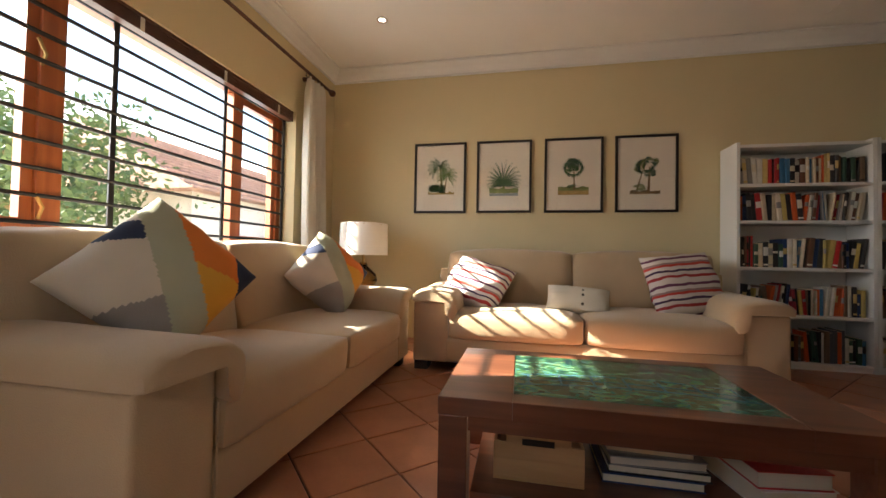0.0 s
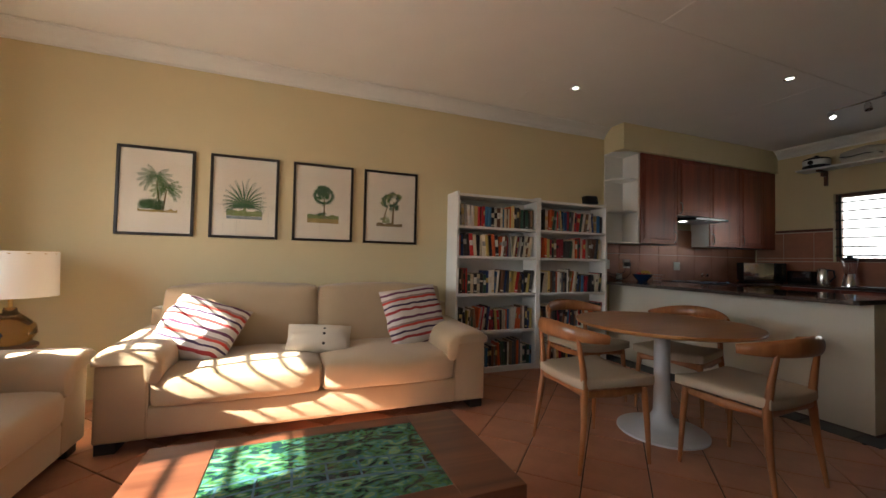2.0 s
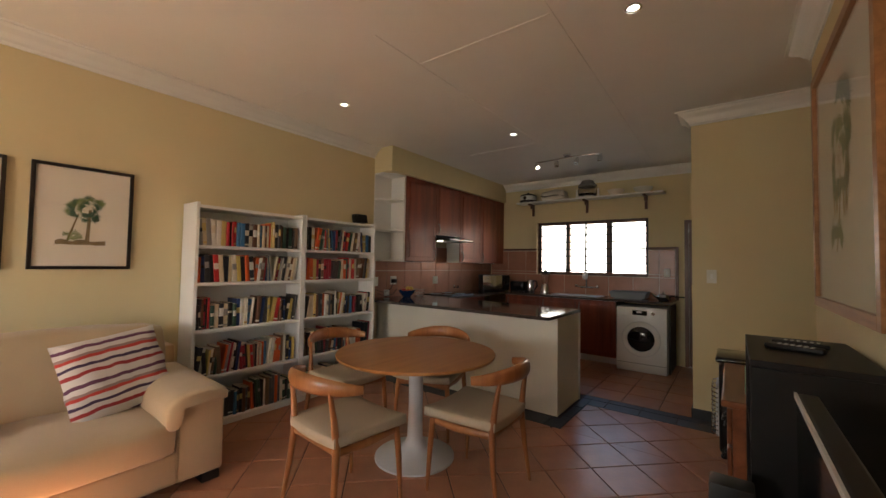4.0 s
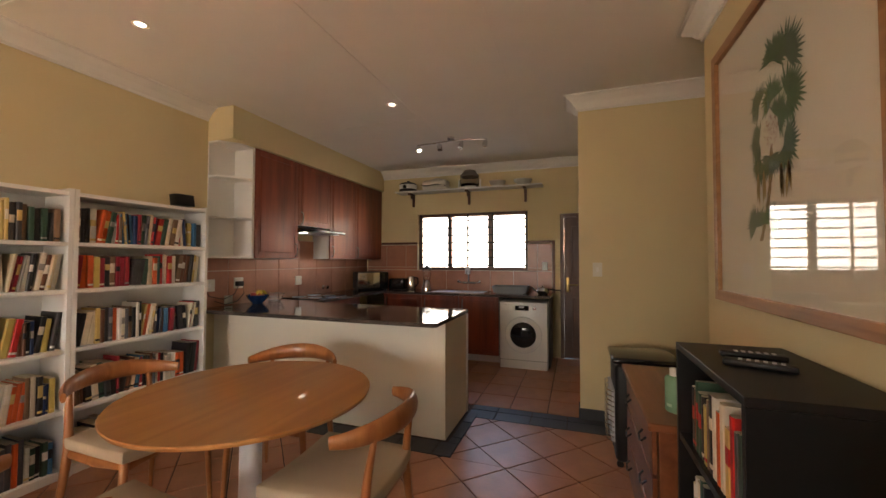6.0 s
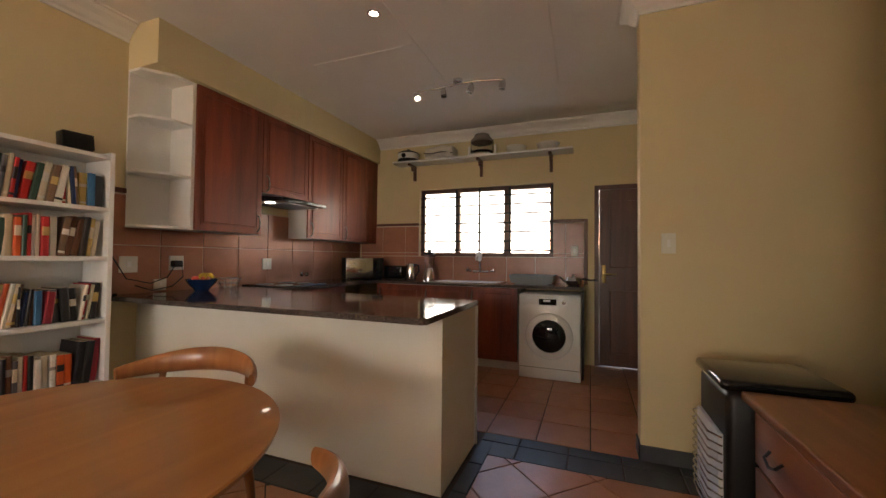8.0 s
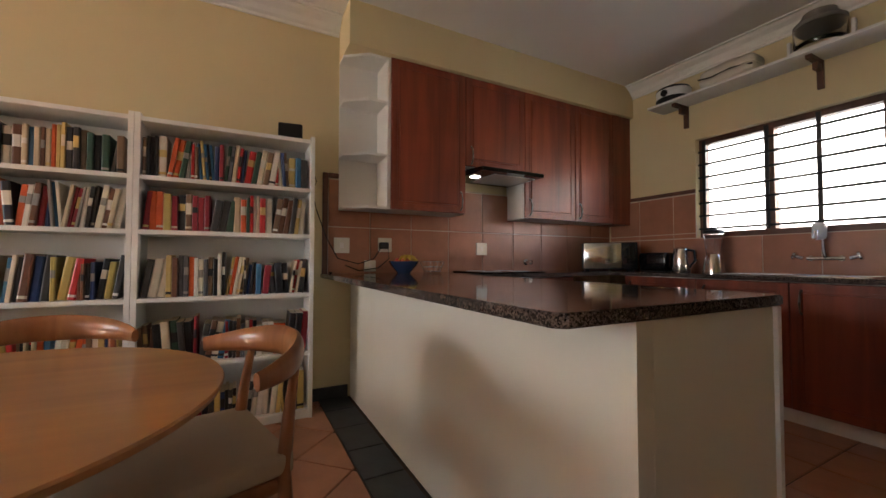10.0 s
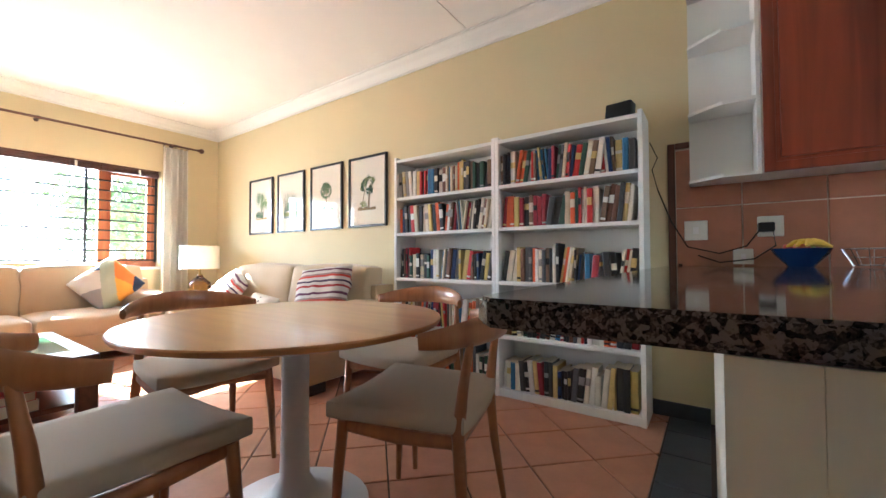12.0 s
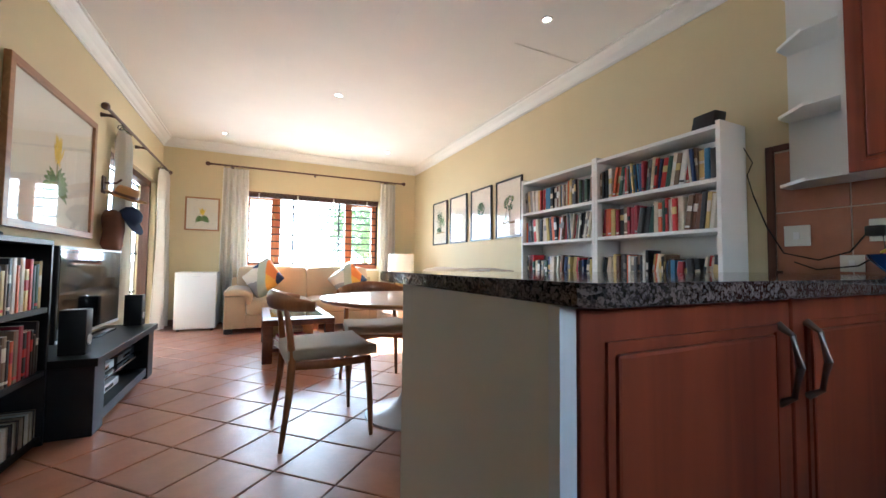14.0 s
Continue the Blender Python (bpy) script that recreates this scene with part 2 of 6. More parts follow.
def tube(points, radii, n=10, bm=None, flat=1.0):
    """A swept rod through points; radii one or one a point; flat squeezes it in its local second axis."""
    bm = bm or bmesh.new()
    pts = [Vector(p) for p in points]
    if not isinstance(radii, (list, tuple)):
        radii = [radii] * len(pts)
    rings = []
    up = Vector((0, 0, 1))
    for i, p in enumerate(pts):
        d = (pts[min(i + 1, len(pts) - 1)] - pts[max(i - 1, 0)]).normalized()
        ref = up if abs(d.dot(up)) < 0.95 else Vector((1, 0, 0))
        a = d.cross(ref).normalized()
        b = a.cross(d).normalized()
        rings.append([bm.verts.new(p + radii[i] * (a * math.cos(2 * math.pi * k / n) * flat + b * math.sin(2 * math.pi * k / n))) for k in range(n)])
    for r, s in zip(rings, rings[1:]):
        for k in range(n):
            bm.faces.new((r[k], r[(k + 1) % n], s[(k + 1) % n], s[k]))
    bm.faces.new(rings[0][::-1])
    bm.faces.new(rings[-1])
    return bm


def puff(x0, y0, z0, x1, y1, z1, power=5.0, bulge=0.0, cuts=8, wrinkle=0.0, seed=0):
    """A stuffed cushion: a box with rounded, bulging sides."""
    bm = bmesh.new()
    bmesh.ops.create_cube(bm, size=2)
    bmesh.ops.subdivide_edges(bm, edges=bm.edges[:], cuts=cuts, use_grid_fill=True)
    c = Vector(((x0 + x1) / 2, (y0 + y1) / 2, (z0 + z1) / 2))
    h = Vector(((x1 - x0) / 2, (y1 - y0) / 2, (z1 - z0) / 2))
    small = min(h)
    for v in bm.verts:
        p = v.co.copy()
        q = Vector((p.x * h.x, p.y * h.y, p.z * h.z))
        inner = Vector([max(-(hh - small * 0.75), min(hh - small * 0.75, k)) for hh, k in zip(h, q)])
        d = q - inner
        if d.length > 1e-6:
            l = sum(abs(k / (small * 0.75)) ** power for k in d) ** (1 / power)
            if l > 1:
                d = d / l
        q = inner + d
        mids = [1 - abs(k) ** 2 for k in p]
        for k in range(3):
            o = [j for j in range(3) if j != k]
            q[k] += bulge * p[k] * mids[o[0]] * mids[o[1]]
        if wrinkle:
            q += Vector(noise.noise_vector(q * 7 + Vector((seed, seed * 2, 0)))) * wrinkle
        v.co = c + q
    return bm


def pillow(w, h, t, n=14, wrinkle=0.012, seed=0):
    """A scatter cushion in the x-z plane with pinched corners."""
    bm = bmesh.new()
    grid = {}
    for side in (-1, 1):
        for i in range(n + 1):
            for j in range(n + 1):
                u, v = 2 * i / n - 1, 2 * j / n - 1
                edge = i in (0, n) or j in (0, n)
                if edge and side == 1:
                    grid[side, i, j] = grid[-1, i, j]
                    continue
                pinch = 1 - 0.07 * (1 - abs(u * v)) * (abs(u) ** 4 + abs(v) ** 4) / 2
                th = t / 2 * ((1 - u ** 4) * (1 - v ** 4)) ** 0.5
                p = Vector((u * w / 2 * pinch, side * th, v * h / 2 * pinch))
                if not edge:
                    p += Vector(noise.noise_vector(Vector((u * 2.5 + seed, v * 2.5, side * 3 + seed)))) * wrinkle
                grid[side, i, j] = bm.verts.new(p)
    for side in (-1, 1):
        for i in range(n):
            for j in range(n):
                q = [grid[side, i, j], grid[side, i + 1, j], grid[side, i + 1, j + 1], grid[side, i, j + 1]]
                bm.faces.new(q if side == -1 else q[::-1])
    return bm


def part(name, bm, material, parent=None, label="", smooth=True, at=None):
    """Links a bmesh as one mesh object, under a thing or a part."""
    me = bpy.data.meshes.new(name)
    bmesh.ops.recalc_face_normals(bm, faces=bm.faces[:])
    for f in bm.faces:
        f.smooth = smooth
    if smooth:
        for e in bm.edges:
            if len(e.link_faces) == 2 and e.calc_face_angle(0) > 0.7:
                e.smooth = False
    bm.to_mesh(me)
    bm.free()
    for m in material if isinstance(material, (list, tuple)) else (material,):
        me.materials.append(m)
    ob = new(name, me)
    if parent is not None:
        ob.parent = parent
    if at is not None:
        ob.matrix_basis = at
    if label:
        ob["label"] = label
    return ob


def thing(name, m, label, category, group=""):
    ob = new(name)
    ob.empty_display_size = 0.1
    ob.matrix_basis = m
    return tagged(ob, label, category, group)


def structure(name, bm, material, label, category, smooth=False):
    return tagged(part(name, bm, material, smooth=smooth), label, category, "", "structure")


# ---- the rooms ----
W, E, N, S, H = -0.95, 7.87, 4.33, 0.28, 2.81
structure("floor", boxes((W - 0.3, -2.0, -0.2, E + 0.3, N + 0.3, -0.008)), GROUT, "dark grout bed under terracotta floor tiles", "floor")
structure("ceiling", boxes((W - 0.3, -2.0, H, E + 0.3, N + 0.3, H + 0.15)), CEIL, "flat white painted plasterboard ceiling with cover strips", "ceiling")
structure("wall_north", boxes((W - 0.3, N, 0, E + 0.3, N + 0.25, H)), PAINT, "matt sand-yellow painted plaster wall", "wall")
WY0, WY1, WZ0, WZ1 = 1.36, 3.62, 0.86, 2.12
structure("wall_west", boxes((W - 0.25, S - 0.2, 0, W, WY0, H), (W - 0.25, WY1, 0, W, N, H), (W - 0.25, WY0, 0, W, WY1, WZ0), (W - 0.25, WY0, WZ1, W, WY1, H)), PAINT, "sand-yellow painted wall with a wide window opening", "wall")
DX0, DX1, DZ1 = -0.6, 1.25, 2.07
structure("wall_south", boxes((W, S - 0.2, 0, DX0, S, H), (DX0, S - 0.2, DZ1, DX1, S, H), (DX1, S - 0.2, 0, 4.87, S, H)), PAINT, "sand-yellow painted wall with a glazed door opening", "wall")
structure("wall_passage_west", boxes((4.67, -1.8, 0, 4.87, S - 0.2, H)), PAINT, "sand-yellow painted passage wall", "wall")
structure("wall_passage_end", boxes((4.67, -2.0, 0, 6.0, -1.8, H)), PAINT, "sand-yellow painted wall closing the passage", "wall")
structure("wall_divider", boxes((5.787, -1.8, 0, 5.93, 0.993, H)), PAINT, "sand-yellow painted dividing wall beside the kitchen", "wall")
structure("wall_kitchen_south", boxes((5.93, 0.0, 0, E + 0.2, 0.2, H)), PAINT, "sand-yellow painted kitchen wall", "wall")
KY0, KY1, KZ0, KZ1 = 1.68, 3.41, 1.215, 2.1
EDY0, EDY1, EDZ = 0.44, 1.23, 2.03
structure("wall_east", boxes((E, KY1, 0, E + 0.22, N, H), (E, KY0, 0, E + 0.22, KY1, KZ0), (E, KY0, KZ1, E + 0.22, KY1, H), (E, EDY1, 0, E + 0.22, KY0, H), (E, EDY0, EDZ, E + 0.22, EDY1, H), (E, 0.2, 0, E + 0.22, EDY0, H)), PAINT, "sand-yellow painted kitchen wall with window and door", "wall")


def cornice(name, a, b, inward, m0=0, m1=0):
    """A coved, stepped cornice from a to b along the ceiling, inward being the unit way into the room; m0, m1: mitre lengths per unit of reach."""
    prof = [(0, 0), (0, -0.12), (0.012, -0.12), (0.012, -0.1), (0.03, -0.085), (0.05, -0.055), (0.085, -0.03), (0.1, -0.012), (0.12, -0.012), (0.12, 0)]
    bm = bmesh.new()
    a, b, inn = Vector((*a, H)), Vector((*b, H)), Vector((*inward, 0))
    d = (b - a).normalized()
    rings = []
    for p, s, mm in ((a, 1, m0), (b, -1, m1)):
        rings.append([bm.verts.new(p + inn * x + Vector((0, 0, z - 0.001)) + d * s * mm * x) for x, z in prof])
    k = len(prof)
    for i in range(k):
        bm.faces.new((rings[0][i], rings[0][(i + 1) % k], rings[1][(i + 1) % k], rings[1][i]))
    bm.faces.new(rings[0][::-1])
    bm.faces.new(rings[1])
    structure(name, bm, WHITE, "white moulded plaster cornice", "cornice")


cornice("trim_cornice_north", (W, N), (4.9, N), (0, -1), 1, 0)
cornice("trim_cornice_west", (W, S), (W, N), (1, 0), 1, 1)
cornice("trim_cornice_south", (W, S), (4.87, S), (0, 1), 1, -1)
cornice("trim_cornice_passage", (4.87, -1.8), (4.87, S), (1, 0), 0, -1)
cornice("trim_cornice_divider", (5.787, -1.8), (5.787, 0.993), (-1, 0), 0, -1)
cornice("trim_cornice_divider_end", (5.787, 0.993), (5.93, 0.993), (0, 1), -1, -1)
cornice("trim_cornice_divider_kitchen", (5.93, 0.2), (5.93, 0.993), (1, 0), 0, -1)
cornice("trim_cornice_east", (E, 0.2), (E, 4.03), (-1, 0), 0, 0)
for i, (a, b) in enumerate((((3.41, 3.5), (3.41, 4.2)), ((3.64, 1.52), (3.64, 2.49)), ((3.2, 1.5), (7.2, 1.56)), ((5.8, 2.55), (5.8, 3.46)), ((3.2, 2.5), (6.5, 2.52)))):
    d = (Vector(b) - Vector(a)).normalized()
    p = Vector((-d.y, d.x)) * 0.009
    bm = bmesh.new()
    lo = [bm.verts.new((q.x, q.y, H - 0.005)) for q in (Vector(a) + p, Vector(b) + p, Vector(b) - p, Vector(a) - p)]
    hi = [bm.verts.new((v.co.x, v.co.y, H - 0.0002)) for v in lo]
    bm.faces.new(lo)
    for k in range(4):
        bm.faces.new((lo[k], lo[(k + 1) % 4], hi[(k + 1) % 4], hi[k]))
    structure("trim_ceiling_joint", bm, CEIL, "thin cover strip over a ceiling board joint", "ceiling strip")
structure("baseboard_north", boxes((4.69, N - 0.015, 0, 4.985, N, 0.09), bevel=0.003), SLATE, "dark tiled skirting at the wall foot", "baseboard")
structure("baseboard_divider", boxes((5.775, -1.8, 0, 5.787, 1.005, 0.09), (5.775, 0.993, 0, 5.94, 1.005, 0.09), bevel=0.003), SLATE, "dark skirting at the foot of the dividing wall", "baseboard")
structure("baseboard_south", boxes((1.25, S, 0, 4.87, S + 0.012, 0.09), bevel=0.003), DOORWOOD, "dark wooden skirting", "baseboard")
structure("baseboard_west", boxes((W, S, 0, W + 0.012, N, 0.09), bevel=0.003), DOORWOOD, "dark wooden skirting", "baseboard")

# soffit over the wall cabinets
structure("wall_soffit", boxes((4.905, 4.02, 2.5, E, N, H)), PAINT, "sand-yellow boxed bulkhead above the wall cabinets", "bulkhead")

# ---- windows and doors ----
win = tagged(part("window_1", boxes((-1.17, WY0, WZ0, -1.09, WY0 + 0.06, WZ1), (-1.17, WY1 - 0.06, WZ0, -1.09, WY1, WZ1), (-1.17, WY0 + 0.06, WZ1 - 0.06, -1.09, WY1 - 0.06, WZ1), (-1.17, WY0 + 0.06, WZ0, -1.09, WY1 - 0.06, WZ0 + 0.06), (-1.17, 1.83, WZ0 + 0.06, -1.09, 1.93, WZ1 - 0.06), (-1.17, 3.02, WZ0 + 0.06, -1.09, 3.1, WZ1 - 0.06), bevel=0.004), FRAMEWOOD, smooth=False), "orange-brown wooden window with two casements behind burglar bars", "window", "", "structure")
for y0, y1, case in ((WY0 + 0.06, 1.83, 1), (1.93, 3.02, 0), (3.1, WY1 - 0.06, 1)):
    if case:
        part("casement", boxes((-1.16, y0, WZ0 + 0.06, -1.11, y0 + 0.045, WZ1 - 0.06), (-1.16, y1 - 0.045, WZ0 + 0.06, -1.11, y1, WZ1 - 0.06), (-1.16, y0 + 0.045, WZ0 + 0.06, -1.11, y1 - 0.045, WZ0 + 0.11), (-1.16, y0 + 0.045, WZ1 - 0.11, -1.11, y1 - 0.045, WZ1 - 0.06)), FRAMEWOOD, win, smooth=False)
    p = part("pane", boxes((-1.135, y0, WZ0 + 0.06, -1.131, y1, WZ1 - 0.06)), PANE, win, "clear glass pane", smooth=False)
    p.visible_shadow = False
for y, z in ((1.84, 1.02), (1.83, 1.72)):
    part("handle", tube([(-1.085, y, z - 0.05), (-1.06, y, z), (-1.06, y - 0.03, z + 0.06)], 0.008, 8), BRASS, win, "aged brass window catch")
structure("window_sill", boxes((W - 0.14, WY0, WZ0 - 0.03, W + 0.02, WY1, WZ0 + 0.004), bevel=0.004), WHITE, "white painted window sill", "sill")


def bars(name, x, y0, y1, z0, z1, ups, step, along, label):
    ob = thing(name, pose(0, 0, 0), label, "burglar bars")
    k = z0
    while k < z1:
        a, b = ((x, y0, k), (x, y1, k)) if along == "y" else ((y0, x, k), (y1, x, k))
        part("bar", tube([a, b], 0.0105, 6), IRON, ob)
        k += step
    for u in ups:
        part("upright", boxes((x - 0.005, u - 0.014, z0 - 0.03, x + 0.005, u + 0.014, z1) if along == "y" else (u - 0.014, x - 0.005, z0 - 0.03, u + 0.014, x + 0.005, z1)), IRON, ob, smooth=False)
    return ob


bars("burglar_bars", -1.06, WY0 + 0.005, WY1 - 0.005, WZ0 + 0.09, WZ1, (WY0 + 0.02, 2.13, 2.9, WY1 - 0.02), 0.122, "y", "black iron burglar bars fixed inside the wide window")
blind = thing("venetian_blind", pose(W - 0.045, 2.49, 2.03), "dark wooden venetian blind drawn up to the lintel", "blind")
for i in range(9):
    part("slat", boxes((-0.028, -1.11, i * 0.0075, 0.028, 1.11, i * 0.0075 + 0.004)), DOORWOOD, blind, smooth=False)
part("head_rail", boxes((-0.03, -1.11, 0.07, 0.03, 1.11, 0.088)), DOORWOOD, blind, smooth=False)
for y in (-0.9, -0.3, 0.3, 0.9):
    part("tape", boxes((0.029, y - 0.012, -0.004, 0.031, y + 0.012, 0.07)), CURTAIN, blind, smooth=False)

# south sliding door
door = tagged(part("door_1", boxes((DX0, 0.12, 0, DX0 + 0.06, 0.22, DZ1), (DX1 - 0.06, 0.12, 0, DX1, 0.22, DZ1), (DX0 + 0.06, 0.12, DZ1 - 0.07, DX1 - 0.06, 0.22, DZ1), (DX0 + 0.06, 0.12, 0, DX1 - 0.06, 0.22, 0.05), (0.29, 0.13, 0.05, 0.37, 0.21, DZ1 - 0.07)), DOORWOOD, smooth=False), "dark wooden glazed sliding door with a security gate", "door", "", "structure")
for x0, x1 in ((DX0 + 0.06, 0.29), (0.37, DX1 - 0.06)):
    p = part("pane", boxes((x0, 0.165, 0.05, x1, 0.169, DZ1 - 0.07)), PANE, door, "clear glass pane", smooth=False)
    p.visible_shadow = False
gate = thing("security_gate", pose(0, 0, 0), "dark iron security gate across the glazed door", "gate")
for i in range(9):
    x = DX0 + 0.1 + i * 0.19
    part("upright", boxes((x - 0.006, 0.092, 0.05, x + 0.006, 0.104, DZ1 - 0.07)), IRON, gate, smooth=False)
for z in (0.07, 0.55, 1.05, 1.5, DZ1 - 0.1):
    part("rail", boxes((DX0 + 0.06, 0.1045, z - 0.012, DX1 - 0.06, 0.112, z + 0.012)), IRON, gate, smooth=False)

# kitchen window
kwin = tagged(part("window_2", boxes((E + 0.06, KY0, KZ0, E + 0.13, KY0 + 0.045, KZ1), (E + 0.06, KY1 - 0.045, KZ0, E + 0.13, KY1, KZ1), (E + 0.06, KY0 + 0.045, KZ1 - 0.05, E + 0.13, KY1 - 0.045, KZ1), (E + 0.06, KY0 + 0.045, KZ0, E + 0.13, KY1 - 0.045, KZ0 + 0.05), (E + 0.06, 2.22, KZ0 + 0.05, E + 0.13, 2.28, KZ1 - 0.05), (E + 0.06, 2.86, KZ0 + 0.05, E + 0.13, 2.91, KZ1 - 0.05)), DOORWOOD, smooth=False), "dark wooden kitchen window above the sink", "window", "", "structure")
for y0, y1 in ((KY0 + 0.045, 2.22), (2.28, 2.86), (2.91, KY1 - 0.045)):
    p = part("pane", boxes((E + 0.1, y0, KZ0 + 0.05, E + 0.104, y1, KZ1 - 0.05)), PANE, kwin, "clear glass pane", smooth=False)
    p.visible_shadow = False
bars("burglar_bars", E + 0.04, KY0 + 0.005, KY1 - 0.005, KZ0 + 0.08, KZ1 - 0.02, (KY0 + 0.015, 2.2, 2.59, 2.9, KY1 - 0.05), 0.115, "y", "black iron burglar bars inside the kitchen window")
kdoor = tagged(part("door_2", boxes((E - 0.01, EDY0, 0, E + 0.06, EDY0 + 0.05, EDZ), (E - 0.01, EDY1 - 0.05, 0, E + 0.06, EDY1, EDZ), (E - 0.01, EDY0 + 0.05, EDZ - 0.05, E + 0.06, EDY1 - 0.05, EDZ)), DOORWOOD, smooth=False), "dark stained wooden back door, closed", "door", "", "structure")
part("leaf", boxes((E + 0.01, EDY0 + 0.052, 0.01, E + 0.05, EDY1 - 0.052, EDZ - 0.052)), DOORWOOD, kdoor, smooth=False)
for z0, z1 in ((0.15, 0.85), (1.1, 1.85)):
    part("panel", boxes((E + 0.0, EDY0 + 0.16, z0, E + 0.012, EDY1 - 0.16, z1), bevel=0.01), DOORWOOD, kdoor, smooth=False)
part("handle", tube([(E + 0.01, 1.13, 1.03), (E - 0.04, 1.13, 1.03), (E - 0.04, 1.0, 1.03)], 0.009, 8), BRASS, kdoor, "brass lever handle")
part("handle_plate", boxes((E + 0.0, 1.11, 0.93, E + 0.0095, 1.15, 1.13), bevel=0.003), BRASS, kdoor)


# ---- curtains ----
def curtain(name, x, y, z0, z1, width, along, seed, label):
    """Gathered cloth: a folded sheet with thickness, pinched under its heading."""
    bm = bmesh.new()
    nu, nv = 72, 22
    grid = []
    for side in (0, 1):
        rows = []
        for j in range(nv + 1):
            f = j / nv
            z = z1 + (z0 - z1) * f
            row = []
            for i in range(nu + 1):
                u = i / nu
                sp = 0.86 + 0.14 * f + 0.03 * math.sin(3 * f + seed)
                a = (u - 0.5) * width * sp
                d = (0.042 + 0.014 * f) * math.sin(u * 2 * math.pi * 4.6 + 0.8 * math.sin(4 * u + seed) + 0.5 * f * math.sin(seed + 5 * u)) + 0.015 * math.sin(9 * u + 5 * f + seed)
                if f < 0.03:
                    d *= 0.6
                d += side * 0.005
                row.append(bm.verts.new((x + d, y + a, z) if along == "y" else (x + a, y + d, z)))
            rows.append(row)
        grid.append(rows)
    for s in (0, 1):
        for j in range(nv):
            for i in range(nu):
                q = (grid[s][j][i], grid[s][j][i + 1], grid[s][j + 1][i + 1], grid[s][j + 1][i])
                bm.faces.new(q if s else q[::-1])
    for j in range(nv):
        for i in (0, nu):
            bm.faces.new((grid[0][j][i], grid[0][j + 1][i], grid[1][j + 1][i], grid[1][j][i]))
    for i in range(nu):
        for j in (0, nv):
            bm.faces.new((grid[0][j][i], grid[0][j][i + 1], grid[1][j][i + 1], grid[1][j][i]))
    ob = thing(name, pose(0, 0, 0), label, "curtain", "cream curtains")
    part("cloth", bm, CURTAIN, ob)
    for i in range(5):
        a = (i / 4 - 0.5) * width * 0.8
        c = Vector((x, y + a, z1 + 0.02)) if along == "y" else Vector((x + a, y, z1 + 0.02))
        ring = [c + Vector((0.022 * math.cos(k * math.pi / 5), 0, 0.022 * math.sin(k * math.pi / 5))) if along == "y" else c + Vector((0, 0.022 * math.cos(k * math.pi / 5), 0.022 * math.sin(k * math.pi / 5))) for k in range(11)]
        part("ring", tube(ring, 0.004, 6), IRON, ob)
    return ob


CL = "cream cotton curtain gathered to one side on a dark rod"
curtain("curtain", -0.83, 1.26, 0.03, 2.43, 0.4, "y", 1.0, CL)
curtain("curtain", -0.83, 3.74, 0.03, 2.43, 0.34, "y", 2.3, CL)
curtain("curtain", -0.55, 0.385, 0.03, 2.23, 0.4, "x", 3.1, CL)
curtain("curtain", 1.17, 0.36, 0.03, 2.23, 0.32, "x", 4.4, CL)


def rod(name, a, b, wall, stops, label):
    ob = thing(name, pose(0, 0, 0), label, "curtain rod")
    a, b = Vector(a), Vector(b)
    part("pole", tube([a, b], 0.014, 12), DOORWOOD, ob)
    d = (b - a).normalized()
    for p, s in ((a, -1), (b, 1)):
        m = Matrix.Translation(p) @ (d * s).to_track_quat("Z", "Y").to_matrix().to_4x4()
        part("finial", lathe([(0.014, 0), (0.02, 0.008), (0.016, 0.02), (0.03, 0.035), (0.034, 0.055), (0.022, 0.078), (0, 0.085)], 16, m=m), DOORWOOD, ob)
    for f in stops:
        p = a.lerp(b, f)
        part("bracket", tube([p + Vector(wall), p + Vector(wall) * 0.5, p], [0.022, 0.012, 0.02], 10), DOORWOOD, ob)


rod("curtain_rod", (-0.83, 0.92, 2.47), (-0.83, 4.0, 2.47), (-0.12, 0, 0), (0.09, 0.5, 0.91), "dark wooden curtain rod with ball ends over the window")
rod("curtain_rod", (-0.82, 0.385, 2.28), (1.75, 0.385, 2.28), (0, -0.105, 0), (0.06, 0.5, 0.92), "dark wooden curtain rod with ball ends over the glazed door")


